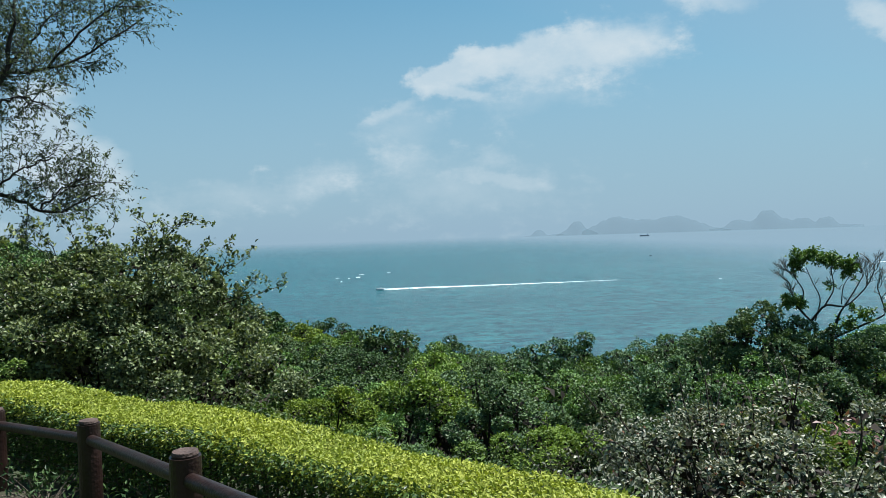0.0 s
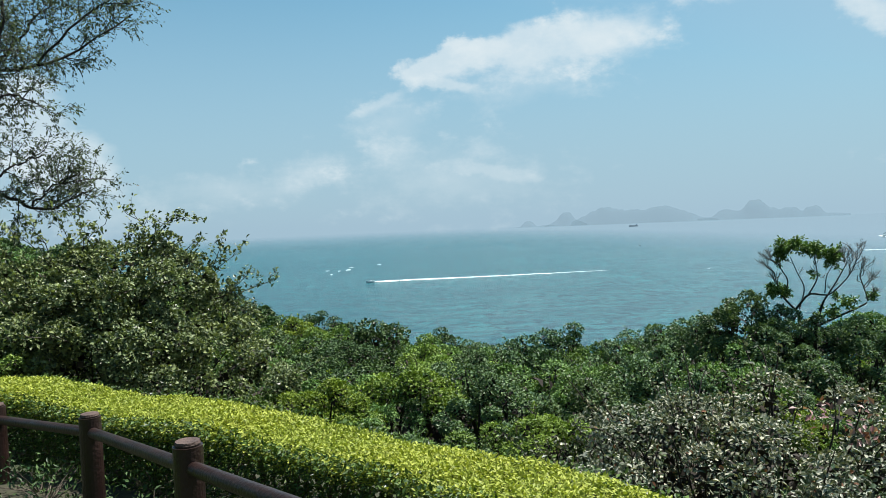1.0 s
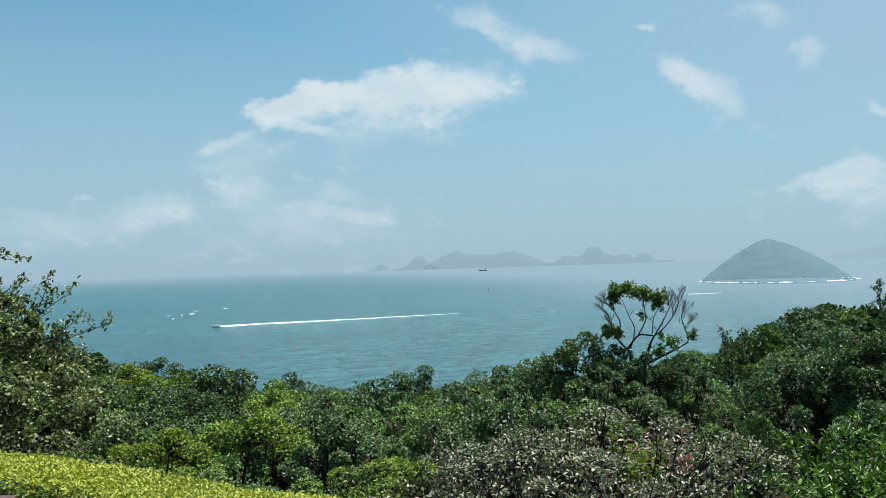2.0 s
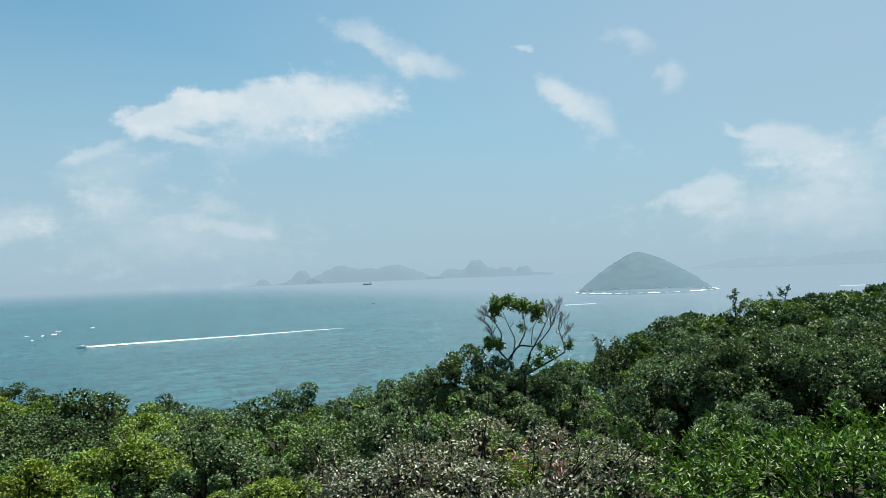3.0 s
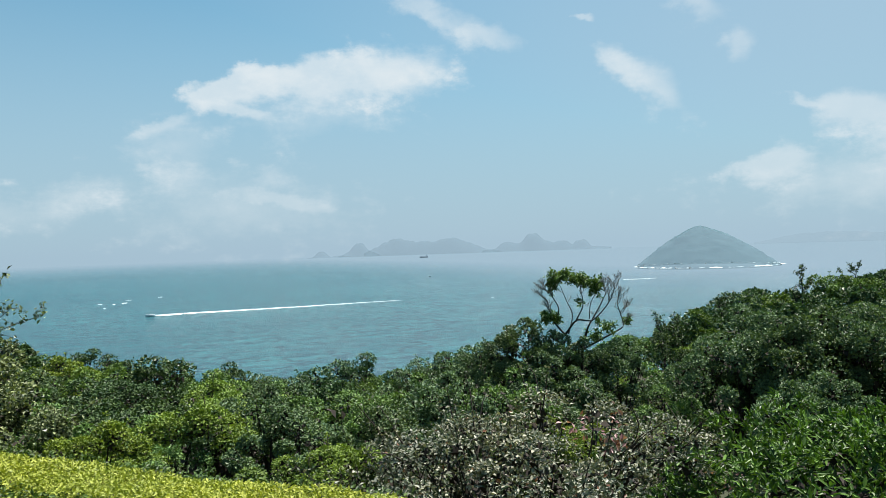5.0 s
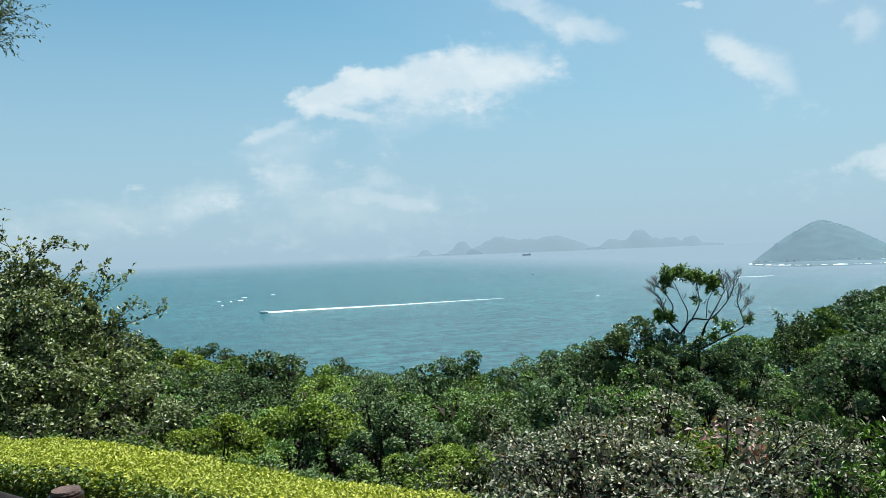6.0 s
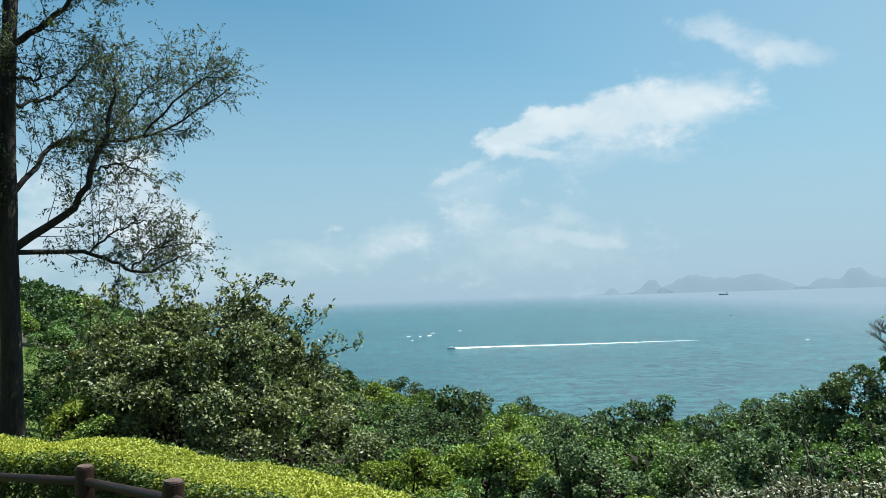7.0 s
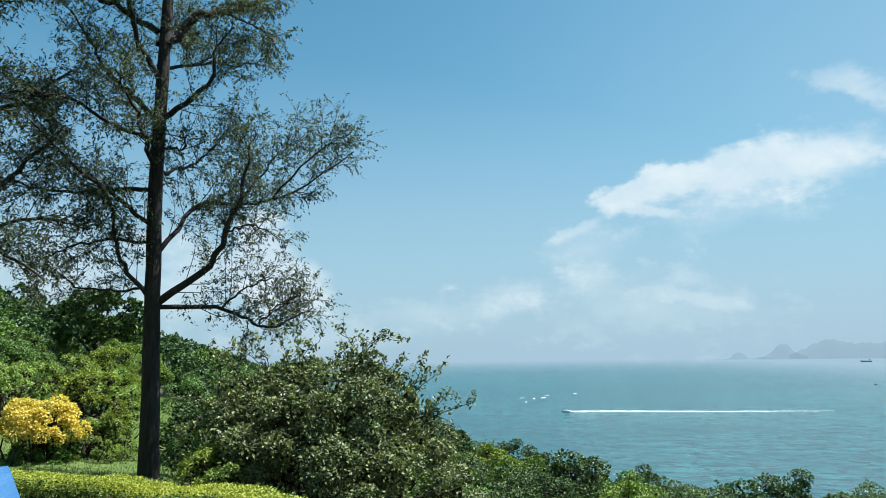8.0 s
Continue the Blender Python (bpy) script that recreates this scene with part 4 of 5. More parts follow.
def tall_tree():
    rng = np.random.default_rng(31)
    base = polar(-36.25, 12.0)
    base.z = ground_z(base.x, base.y)
    right, away = np.array(polar(53.5, 1.0)), np.array(polar(-36.5, 1.0))
    zup = np.array([0, 0, 1.0])

    def at(u, z, w=0.0):
        return right * u + away * w + zup * (z - base.z)

    trunk = ([at(0.14, base.z - 0.2), at(0.11, 1.4), at(0.08, 2.8), at(0.06, 4.4), at(0.1, 6.3), at(0.12, 7.6), at(0.05, 9.5), at(0.1, 11.5)], 0.135, 0.06)
    L = [
        ([at(0.15, 2.5), at(0.76, 2.97, -0.2), at(1.06, 3.55, -0.4), at(1.28, 4.15, -0.5), at(1.38, 4.76, -0.5), at(1.48, 5.2, -0.5)], 0.062, 0.012),
        ([at(0.15, 2.44), at(1.1, 2.43, 0.1), at(1.48, 2.27, 0.2), at(1.83, 2.15, 0.3), at(2.28, 2.3, 0.4), at(2.6, 2.48, 0.4)], 0.036, 0.010),
        ([at(1.1, 2.43, 0.1), at(1.45, 2.75, -0.1), at(1.8, 2.9, -0.2)], 0.018, 0.008),
        ([at(0.12, 3.25), at(0.51, 3.83, 0.2), at(0.75, 4.14, 0.3), at(1.3, 4.18, 0.4), at(1.88, 4.28, 0.3), at(2.5, 4.6, 0.2), at(3.25, 5.2, 0.2)], 0.042, 0.010),
        ([at(1.3, 4.18, 0.4), at(1.7, 4.7, 0.6), at(2.0, 5.15, 0.7), at(2.5, 5.6, 0.8)], 0.022, 0.008),
        ([at(1.06, 3.55, -0.4), at(1.4, 3.65, -0.6), at(1.7, 3.55, -0.7)], 0.02, 0.008),
        ([at(1.88, 4.28, 0.3), at(2.35, 4.85, 0.0), at(2.75, 5.2, -0.1), at(3.05, 5.4, -0.1)], 0.02, 0.008),
        ([at(1.7, 2.2, 0.25), at(2.0, 2.5, 0.0), at(2.3, 2.65, -0.1)], 0.016, 0.007),
        ([at(0.12, 5.4), at(0.57, 5.71, -0.3), at(0.82, 6.02, -0.4), at(0.84, 6.45, -0.5), at(1.1, 6.8, -0.6)], 0.05, 0.012),
        ([at(0.12, 6.6), at(0.35, 6.95, 0.1), at(0.6, 7.24, 0.1), at(1.0, 7.42, 0.2), at(1.53, 7.65, 0.2), at(2.19, 8.13, 0.2)], 0.095, 0.03),
        ([at(0.1, 6.2), at(0.8, 6.6, 0.5), at(1.3, 6.7, 0.7), at(1.75, 6.9, 0.7)], 0.03, 0.010),
        ([at(1.0, 7.42, 0.2), at(1.3, 7.1, -0.2), at(1.6, 6.9, -0.4), at(1.85, 6.5, -0.5)], 0.022, 0.008),
        ([at(0.02, 2.6), at(-0.29, 2.97, -0.2), at(-0.47, 3.39, -0.3), at(-0.53, 3.85, -0.4), at(-0.8, 4.3, -0.5)], 0.04, 0.012),
        ([at(0.0, 4.24), at(-0.55, 4.25, 0.2), at(-1.0, 4.21, 0.3), at(-1.55, 4.2, 0.4), at(-2.0, 4.4, 0.5)], 0.036, 0.012),
        ([at(0.0, 5.4), at(-0.42, 5.86, 0.2), at(-0.76, 6.18, 0.2), at(-0.97, 6.6, 0.3), at(-1.3, 7.1, 0.3)], 0.05, 0.012),
        ([at(0.0, 5.0), at(-0.6, 5.1, -0.5), at(-1.2, 5.3, -0.9), at(-1.8, 5.2, -1.1)], 0.036, 0.012),
        ([at(0.05, 6.0), at(-0.3, 6.6, -0.3), at(-0.5, 7.2, -0.5), at(-0.7, 7.9, -0.6)], 0.05, 0.014),
        ([at(0.0, 6.8), at(-0.8, 7.3, 0.2), at(-1.7, 7.6, 0.3)], 0.055, 0.02),
        ([at(0.1, 7.6), at(0.5, 8.5, -0.6), at(1.2, 9.3, -1.0)], 0.05, 0.015),
        ([at(0.0, 8.6), at(-0.5, 9.3, 0.6), at(-1.0, 10.2, 0.9)], 0.05, 0.015),
        ([at(0.02, 3.4), at(-0.55, 3.5, 0.4), at(-1.1, 3.4, 0.6), at(-1.5, 3.2, 0.7)], 0.028, 0.010),
        ([at(0.02, 2.75), at(-0.5, 2.7, 0.3), at(-0.9, 2.75, 0.5), at(-1.2, 2.9, 0.5)], 0.022, 0.010),
        ([at(0.02, 3.7), at(-0.5, 4.0, -0.7), at(-1.0, 4.3, -1.0), at(-1.5, 4.8, -1.2)], 0.036, 0.012),
        ([at(0.1, 4.5), at(0.5, 4.75, 0.5), at(0.9, 5.2, 0.8), at(1.2, 5.6, 0.9)], 0.03, 0.010),
        ([at(0.1, 4.9), at(0.45, 4.9, -0.2), at(0.4, 5.15, -0.25)], 0.025, 0.010),
        ([at(0.0, 6.6), at(0.2, 7.1, 0.9), at(0.5, 7.4, 1.8)], 0.04, 0.012),
        ([at(0.0, 4.6), at(-0.2, 5.1, -0.9), at(-0.5, 5.5, -1.6)], 0.04, 0.012),
    ]
    leafy_tree("tall_tree", "tall dark-trunked tree with airy fine-leaved crown standing behind the hedge", base, trunk, L, LEAF_TREE, BARK, rng)


tall_tree()


def second_tree():
    rng = np.random.default_rng(33)
    base = polar(-54.0, 11.0)
    base.z = ground_z(base.x, base.y)
    right, away = np.array(polar(43.0, 1.0)), np.array(polar(-47.0, 1.0))
    zup = np.array([0, 0, 1.0])

    def at(u, z, w=0.0):
        return right * u + away * w + zup * (z - base.z)

    trunk = ([at(0, base.z - 0.2), at(0.0, 2.5), at(-0.1, 5), at(-0.2, 9.0)], 0.17, 0.06)
    L = [
        ([at(0.0, 1.9), at(0.9, 2.6), at(1.12, 3.1), at(1.55, 3.8), at(1.85, 4.25, 0.2), at(2.3, 4.9, 0.3)], 0.075, 0.016),
        ([at(1.12, 3.1), at(1.8, 3.5, 0.3), at(2.3, 3.6, 0.5), at(2.7, 3.5, 0.6)], 0.03, 0.010),
        ([at(0.0, 4.2), at(0.8, 5.2, 0.6), at(1.5, 5.4, 1.0), at(2.2, 5.3, 1.2)], 0.045, 0.012),
        ([at(0.0, 5.4), at(0.9, 6.3, 0.1), at(1.7, 6.9, 0.2), at(2.6, 7.1, 0.3)], 0.045, 0.012),
        ([at(0.0, 3.6), at(0.9, 4.6, 0.3), at(1.7, 5.2, 0.6), at(2.4, 5.9, 0.8)], 0.05, 0.015),
        ([at(0.0, 4.8), at(0.8, 5.8, -0.3), at(1.7, 6.4, -0.5), at(2.4, 7.2, -0.6)], 0.05, 0.015),
        ([at(0.0, 2.6), at(0.8, 2.9, -0.5), at(1.5, 3.0, -0.8), at(2.1, 2.6, -1.0)], 0.04, 0.012),
        ([at(-0.1, 6.0), at(0.5, 7.0, 0.6), at(1.4, 7.8, 1.0)], 0.05, 0.015),
        ([at(-0.1, 6.5), at(-0.8, 7.4, -0.5), at(-1.6, 8.0, -0.9)], 0.05, 0.015),
    ]
    leafy_tree("leaning_tree", "fine-leaved tree whose lower limb reaches over the lawn", base, trunk, L, LEAF_TREE, BARK, rng, 0.125, 1.3)


second_tree()


def fork(rng, at, way_, length, radius, depth, out):
    """Bare twigs that fork again and again."""
    end = at + way_ * length
    pts = curve_points([at, (at + end) / 2 + rng.normal(size=3) * 0.10 * length, end], 5)
    out.append(tube(pts, np.linspace(radius, radius * 0.72, 5), 4))
    if depth:
        for _ in range(3 if rng.random() < 0.3 else 2):
            w2 = unit((way_ + rng.normal(size=3) * np.array([0.42, 0.42, 0.26]) + np.array([0, 0, 0.14]))[None])[0]
            fork(rng, pts[rng.integers(3, 5)], w2, length * rng.uniform(0.66, 0.9), radius * 0.7, depth - 1, out)


def wind_tree():
    """The half-bare tree that stands out of the scrub."""
    rng = np.random.default_rng(41)
    base = polar(26.6, 20.0)
    base.z = ground_z(base.x, base.y)
    right, away = np.array(polar(116.6, 1.0)), np.array(polar(26.6, 1.0))
    zup = np.array([0, 0, 1.0])

    def at(u, z, w=0.0):
        return right * u + away * w + zup * (z - base.z)

    t = tagged(empty("wind_shaped_tree", base), "half-bare wind-shaped tree with crooked forking branches above the scrub", "tree")
    for stem in ([at(0.1, base.z - 0.1), at(0.05, -2.2), at(0.0, -1.38), at(-0.04, -0.88)], [at(0.2, base.z - 0.1), at(0.3, -2.0, 0.1), at(0.34, -1.23, 0.1), at(0.46, -0.77, 0.1)]):
        part("trunk", arrays_mesh("wind_trunk", *tube(curve_points(stem, 12), np.linspace(0.06, 0.034, 12), 8, 0.08, rng), True), BARK, t)
    limbs = [
        ([at(-0.04, -0.88), at(-0.37, -0.5), at(-0.5, -0.2, 0.1), at(-0.56, 0.05, 0.1)], 0.045, 0.02),
        ([at(-0.1, -0.8), at(0.19, -0.42, -0.1), at(0.45, -0.42, -0.1), at(0.68, -0.39, -0.1), at(1.07, 0.05, -0.1), at(1.24, 0.45, -0.1)], 0.045, 0.016),
        ([at(0.46, -0.77, 0.1), at(0.52, -0.6, 0.1), at(0.65, -0.38, 0.1), at(0.85, -0.05, 0.2), at(1.0, 0.25, 0.2)], 0.045, 0.016),
        ([at(0.41, -1.2, 0.1), at(0.91, -0.93, 0.1), at(1.3, -0.72, 0.1), at(1.45, -0.58, 0.1), at(1.37, -0.24, 0.1), at(1.3, 0.0, 0.1)], 0.045, 0.016),
        ([at(0.19, -0.42, -0.1), at(0.36, -0.1, -0.1), at(0.39, 0.1, 0.0), at(0.34, 0.5, 0.0)], 0.03, 0.012),
        ([at(-0.37, -0.5), at(-0.26, -0.1, -0.1), at(-0.4, 0.2, -0.1), at(-0.5, 0.4, -0.1)], 0.03, 0.014),
        ([at(-0.02, -0.8), at(0.1, -0.3, 0.2), at(-0.05, 0.1, 0.2), at(-0.2, 0.5, 0.2)], 0.028, 0.012),
        ([at(0.55, -0.4, 0.1), at(0.6, 0.0, 0.2), at(0.75, 0.3, 0.2)], 0.022, 0.010),
    ]
    tw = []
    for lp, r0, r1 in limbs:
        lpts = curve_points(lp, 14)
        part("limb", arrays_mesh("wind_limb", *tube(lpts, np.linspace(r0 * 0.66, r1 * 0.66, 14), 7, 0.08, rng), True), BARK, t)
        for i in (8, 11):
            fork(rng, lpts[i], unit((rng.normal(size=3) * 0.5 + zup * 0.7)[None])[0], 0.13, r1 * 0.6, 2, tw)
    # bare fans: foot, lean to the side, first length, forks
    for u, z, lean, ln, deep in ((-0.56, 0.05, -0.5, 0.20, 4), (-0.5, 0.3, -0.6, 0.17, 4), (-0.5, -0.15, -0.9, 0.13, 3), (1.24, 0.42, 0.25, 0.17, 4), (1.07, 0.08, 0.1, 0.2, 4), (1.0, 0.25, -0.2, 0.17, 4), (1.3, 0.0, 0.4, 0.17, 4), (1.37, -0.24, 0.7, 0.17, 4), (1.45, -0.5, 0.9, 0.13, 3), (0.75, 0.28, 0.2, 0.14, 3), (0.34, 0.3, 0.1, 0.12, 3)):
        for _ in range(3):
            fork(rng, at(u, z, rng.normal() * 0.08), unit((right * (lean + rng.normal() * 0.2) + away * rng.normal() * 0.3 + zup)[None])[0], ln, 0.010, deep, tw)
    part("twig", arrays_mesh("wind_twigs", *merged(tw)), BARK_PALE, t, "bare grey twigs")
    cl = []
    # leafy pads: middle, half width, half height, rosettes
    for u, z, su, sz, n in ((-0.32, 0.72, 0.17, 0.15, 34), (-0.08, 0.82, 0.18, 0.07, 24), (0.2, 0.72, 0.24, 0.09, 40), (0.47, 0.62, 0.2, 0.10, 30), (0.72, 0.42, 0.14, 0.17, 34), (-0.42, 0.5, 0.1, 0.1, 10), (-0.55, -0.32, 0.18, 0.12, 30), (-0.35, -0.38, 0.12, 0.1, 14), (1.08, -0.65, 0.14, 0.08, 14), (1.55, -0.48, 0.07, 0.05, 7), (0.6, -0.9, 0.2, 0.15, 18), (0.85, -0.5, 0.1, 0.06, 5), (0.3, 0.05, 0.1, 0.08, 4)):
        c = np.array([at(u, z)]) + rng.normal(size=(n, 3)) * np.array([su * 0.7, su * 0.7, sz * 0.7])
        cl.append(clump_leaves(rng, c, np.tile([0, 0, 1.0], (n, 1)), 13, 0.06, 0.095, 0.05, 0.05, 0.75, True))
    part("crown", arrays_mesh("wind_crown", *merged(cl)), LEAF_MID, t)


wind_tree()


# ---- scrub on the slope ----
KINDS = [
    (shrub_meshes("scrub_round", 51, 1.15, 1.1, 1.08, 25, 0.31, 300, 0.072, 0.048, 1.5, -0.1, twigs=5), LEAF_MID, "rounded mid-green scrub bush on the seaward slope"),
    (shrub_meshes("scrub_low", 52, 1.3, 1.15, 0.88, 25, 0.30, 300, 0.070, 0.046, 1.3, -0.1, twigs=3), LEAF_LIME, "low spreading lime-green scrub bush"),
    (shrub_meshes("scrub_dark", 53, 1.05, 1.05, 1.25, 25, 0.32, 300, 0.072, 0.048, 1.6, -0.15, twigs=5), LEAF_DARK, "dark dense evergreen scrub bush"),
    (shrub_meshes("scrub_grey", 54, 1.1, 1.05, 1.08, 26, 0.28, 290, 0.070, 0.046, 1.5, -0.1, twigs=7), LEAF_GREY, "grey-green scrub bush with shiny leaves"),
]
MID_KINDS = [
    (shrub_meshes("slope_round", 71, 1.15, 1.1, 1.08, 19, 0.36, 190, 0.105, 0.074, 1.5, -0.05, twigs=4), LEAF_MID, "rounded mid-green scrub bush far down the slope"),
    (shrub_meshes("slope_low", 72, 1.3, 1.15, 0.88, 19, 0.34, 190, 0.10, 0.07, 1.3, -0.05, twigs=2), LEAF_LIME, "low lime-green scrub bush far down the slope"),
    (shrub_meshes("slope_dark", 73, 1.05, 1.05, 1.25, 19, 0.37, 190, 0.105, 0.074, 1.6, -0.1, twigs=5), LEAF_DARK, "dark evergreen scrub bush far down the slope"),
    (shrub_meshes("slope_grey", 74, 1.1, 1.05, 1.08, 19, 0.34, 190, 0.10, 0.07, 1.5, -0.05, twigs=5), LEAF_GREY, "grey-green scrub bush far down the slope"),
]
NEAR_KINDS = [
    (shrub_meshes("near_round", 61, 0.9, 0.9, 0.9, 27, 0.22, 300, 0.050, 0.032, 1.2, -0.1, twigs=14), LEAF_MID, "rounded mid-green bush just below the hedge"),
    (shrub_meshes("near_low", 62, 1.0, 1.0, 0.75, 27, 0.215, 300, 0.048, 0.030, 1.1, -0.1, twigs=12), LEAF_LIME, "low lime-green bush just below the hedge"),
    (shrub_meshes("near_grey", 63, 0.9, 0.9, 0.95, 27, 0.205, 300, 0.048, 0.031, 1.2, -0.1, twigs=16), LEAF_GREY, "grey-green bush with shiny leaves below the hedge"),
]



def scatter(rng, az0, az1, r0, r1, gap):
    """Places some gap apart in a sector of the slope."""
    out = []
    for _ in range(6000):
        a, r = rng.uniform(az0, az1), math.sqrt(rng.uniform(r0 * r0, r1 * r1))
        p = polar(a, r)
        if all((p.x - q[0]) ** 2 + (p.y - q[1]) ** 2 > gap * gap for q in out):
            out.append((p.x, p.y, a, r))
    return out


def open_ground(x, y, a, r):
    if (x + 4.3) ** 2 / 2.6 ** 2 + (y - 9.7) ** 2 / 2.2 ** 2 < 1 or (x - 2.35) ** 2 / 3.6 + (y - 5.5) ** 2 / 2.0 < 1 or (x - 4.7) ** 2 + (y - 4.4) ** 2 < 2.2:
        return True
    if a < -33 and r < 17 or a < -13 and r < 9.4:
        return True
    if -13.5 < a < -6 and r < 14.5 or 38 < a < 62 and 9.5 < r < 17.2:
        return True
    return -36.8 < a < -33.4 and r < 32


def hedge_near(x, y):
    return any((x - hx) ** 2 + (y - hy) ** 2 < 1.15 ** 2 for hx, hy in HEDGE)


# bushes just below the hedge: azimuth, distance, elevation of the top, scale, kind
for ga, gr, ge, gs, gk in ((-13.0, 9.0, -12.0, 0.8, 0), (-10.2, 8.4, -11.6, 0.75, 1), (-7.0, 9.0, -11.2, 0.8, 0), (-3.6, 9.4, -10.8, 1.0, 1), (-1.0, 11.4, -9.7, 1.05, 1), (-5.5, 7.6, -14.5, 0.7, 0),
                           (2.4, 9.8, -10.6, 1.0, 2), (5.2, 8.4, -12.2, 0.9, 2), (8.4, 9.8, -10.6, 1.0, 0), (9.2, 7.0, -14.6, 0.7, 1), (12.6, 10.4, -9.9, 1.0, 0), (16.0, 9.6, -10.2, 1.0, 2), (20.0, 10.6, -9.7, 1.0, 0),
                           (1.0, 7.0, -16.0, 0.75, 0), (4.5, 6.4, -18.0, 0.7, 2), (-2.0, 6.9, -16.5, 0.7, 2), (12.5, 8.0, -12.8, 0.9, 2), (-16.0, 8.2, -13.5, 0.75, 1), (7.6, 5.8, -19.5, 0.65, 0)):
    gp = polar(ga, gr)
    meshes, mat, label = NEAR_KINDS[gk]
    shrub(meshes, mat, (gp.x, gp.y, EYE_Z + gr * math.tan(radians(ge)) - 0.95 * gs), ga * 47 % 360, (gs, gs, gs), label, "near slope bushes")
rng_s = random.Random(77)
for x, y, a, r in scatter(rng_s, -31, 66, 5.2, 12.5, 1.4):
    if open_ground(x, y, a, r) or -14 < a < 22 and r < 11:
        continue
    k = rng_s.choices((0, 1, 2), (0.45, 0.1, 0.45))[0]
    meshes, mat, label = NEAR_KINDS[k]
    z = ground_z(x, y)
    if hedge_near(x, y):
        continue
    shrub(meshes, mat, (x, y, z + rng_s.uniform(0.55, 1.0)), rng_s.uniform(0, 360), [rng_s.uniform(0.75, 1.1) for _ in range(3)], label, "near slope bushes")
for x, y, a, r in scatter(rng_s, -32, 60, 12.5, 40.0, 2.15):
    e, d, foot = skyline(a)
    if r > d + 2 or open_ground(x, y, a, r):
        continue
    k = rng_s.choices((0, 1, 2, 3), (0.34, 0.16, 0.32, 0.18) if a < 8 else (0.42, 0.06, 0.28, 0.24) if a < 24 else (0.44, 0.2, 0.08, 0.28) if a < 39 else (0.1, 0.0, 0.65, 0.25))[0]
    meshes, mat, label = (KINDS if r < 21 else MID_KINDS)[k]
    z = ground_z(x, y)
    sc = rng_s.uniform(0.68, 1.2)
    shrub(meshes, mat, (x, y, z + rng_s.uniform(0.15, 0.7)), rng_s.uniform(0, 360), (sc, sc, sc * rng_s.uniform(0.8, 1.1)), label, "slope scrub")

# crest of the scrub towards the sea
for i in range(15):
    ga = -12.0 + 2.35 * i + rng_s.uniform(-0.5, 0.5)
    e, d, foot = skyline(ga)
    gs = rng_s.uniform(0.75, 1.05)
    gp = polar(ga, d - 1.0)
    meshes, mat, label = MID_KINDS[rng_s.choice((0, 0, 2, 3))]
    shrub(meshes, mat, (gp.x, gp.y, EYE_Z + d * math.tan(radians(e + rng_s.uniform(-0.15, 0.2))) - 1.28 * gs), ga * 83 % 360, (gs, gs, gs), label, "slope scrub")
for ga, gr, ge, gs in ((43.4, 12.6, -10.0, 0.8), (44.9, 13.0, -9.3, 0.7)):
    gp = polar(ga, gr)
    shrub(KINDS[3][0], LEAF_GREY, (gp.x, gp.y, EYE_Z + gr * math.tan(radians(ge)) - 1.3 * gs), ga * 47 % 360, (gs, gs, gs), KINDS[3][2], "slope scrub")
# tall stand with overhanging crowns and a steep shaded front
STAND = [shrub_meshes("stand_broad", 81, 1.6, 1.5, 1.0, 32, 0.36, 300, 0.08, 0.056, 2.2, 0.05, twigs=6), shrub_meshes("stand_tall", 82, 1.3, 1.4, 1.35, 32, 0.35, 300, 0.08, 0.056, 2.2, 0.0, twigs=6)]
for i in range(14):
    ga, gr = 38.6 + 1.75 * i + rng_s.uniform(-0.5, 0.5), (17.6, 20.6, 18.8)[i % 3] + rng_s.uniform(-0.4, 0.4)
    gp = polar(ga, gr)
    ge = np.interp(ga, (38, 46, 60), (-6.4, -5.3, -4.7)) + (0.6 if i % 3 == 1 else 0.0) + rng_s.uniform(-0.5, 0.3)
    shrub(STAND[i % 2], (LEAF_GREY if ga < 47 else LEAF_DARK, LEAF_GREY, LEAF_DARK)[i % 3], (gp.x, gp.y, EYE_Z + gr * math.tan(radians(ge)) - 1.4), ga * 83 % 360, (0.9, 0.9, 1), "tall scrub with overhanging crown and shaded foot", "tall stand")


# dark-leaved bushes added under the stand so the hollow looks deeply shaded
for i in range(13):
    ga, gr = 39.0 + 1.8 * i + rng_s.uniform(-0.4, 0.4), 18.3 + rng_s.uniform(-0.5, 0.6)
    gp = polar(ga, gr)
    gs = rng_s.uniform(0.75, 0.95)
    shrub(KINDS[2][0], LEAF_DARK, (gp.x, gp.y, EYE_Z + gr * math.tan(radians(-11.6)) - rng_s.uniform(0.0, 0.3)), ga * 71 % 360, (gs, gs, gs), "dark bush added under the tall scrub to imitate its deep shade", "shaded thicket")


def far_scrub(name, label, az0, az1, r0, gap, mat, seed, leaf):
    """Scrub far off, as one mass of lumpy crowns."""
    rng, nrng = random.Random(seed), np.random.default_rng(seed)
    pieces = []
    for x, y, a, r in scatter(rng, az0, az1, r0, 82.0, gap):
        e, d, foot = skyline(a)
        if r > d + 3 or open_ground(x, y, a, r):
            continue
        s = rng.uniform(0.8, 1.35)
        near = min(max(r / 60.0, 0.5), 1.0)
        arr, c, o = lobes(nrng, 12, 1.35 * s, 1.35 * s, 1.25 * s, 0.50 * s, int(90 / near ** 1.4), leaf * 1.7 * near, leaf * 1.25 * near, 0.0, rng.randint(0, 99))
        pieces.append((arr[0] + np.array([x, y, ground_z(x, y) + rng.uniform(0.3, 0.9)]), arr[1]))
    tagged(part(name, arrays_mesh(name, *merged(pieces)), mat), label, "scrub", kind="stuff")


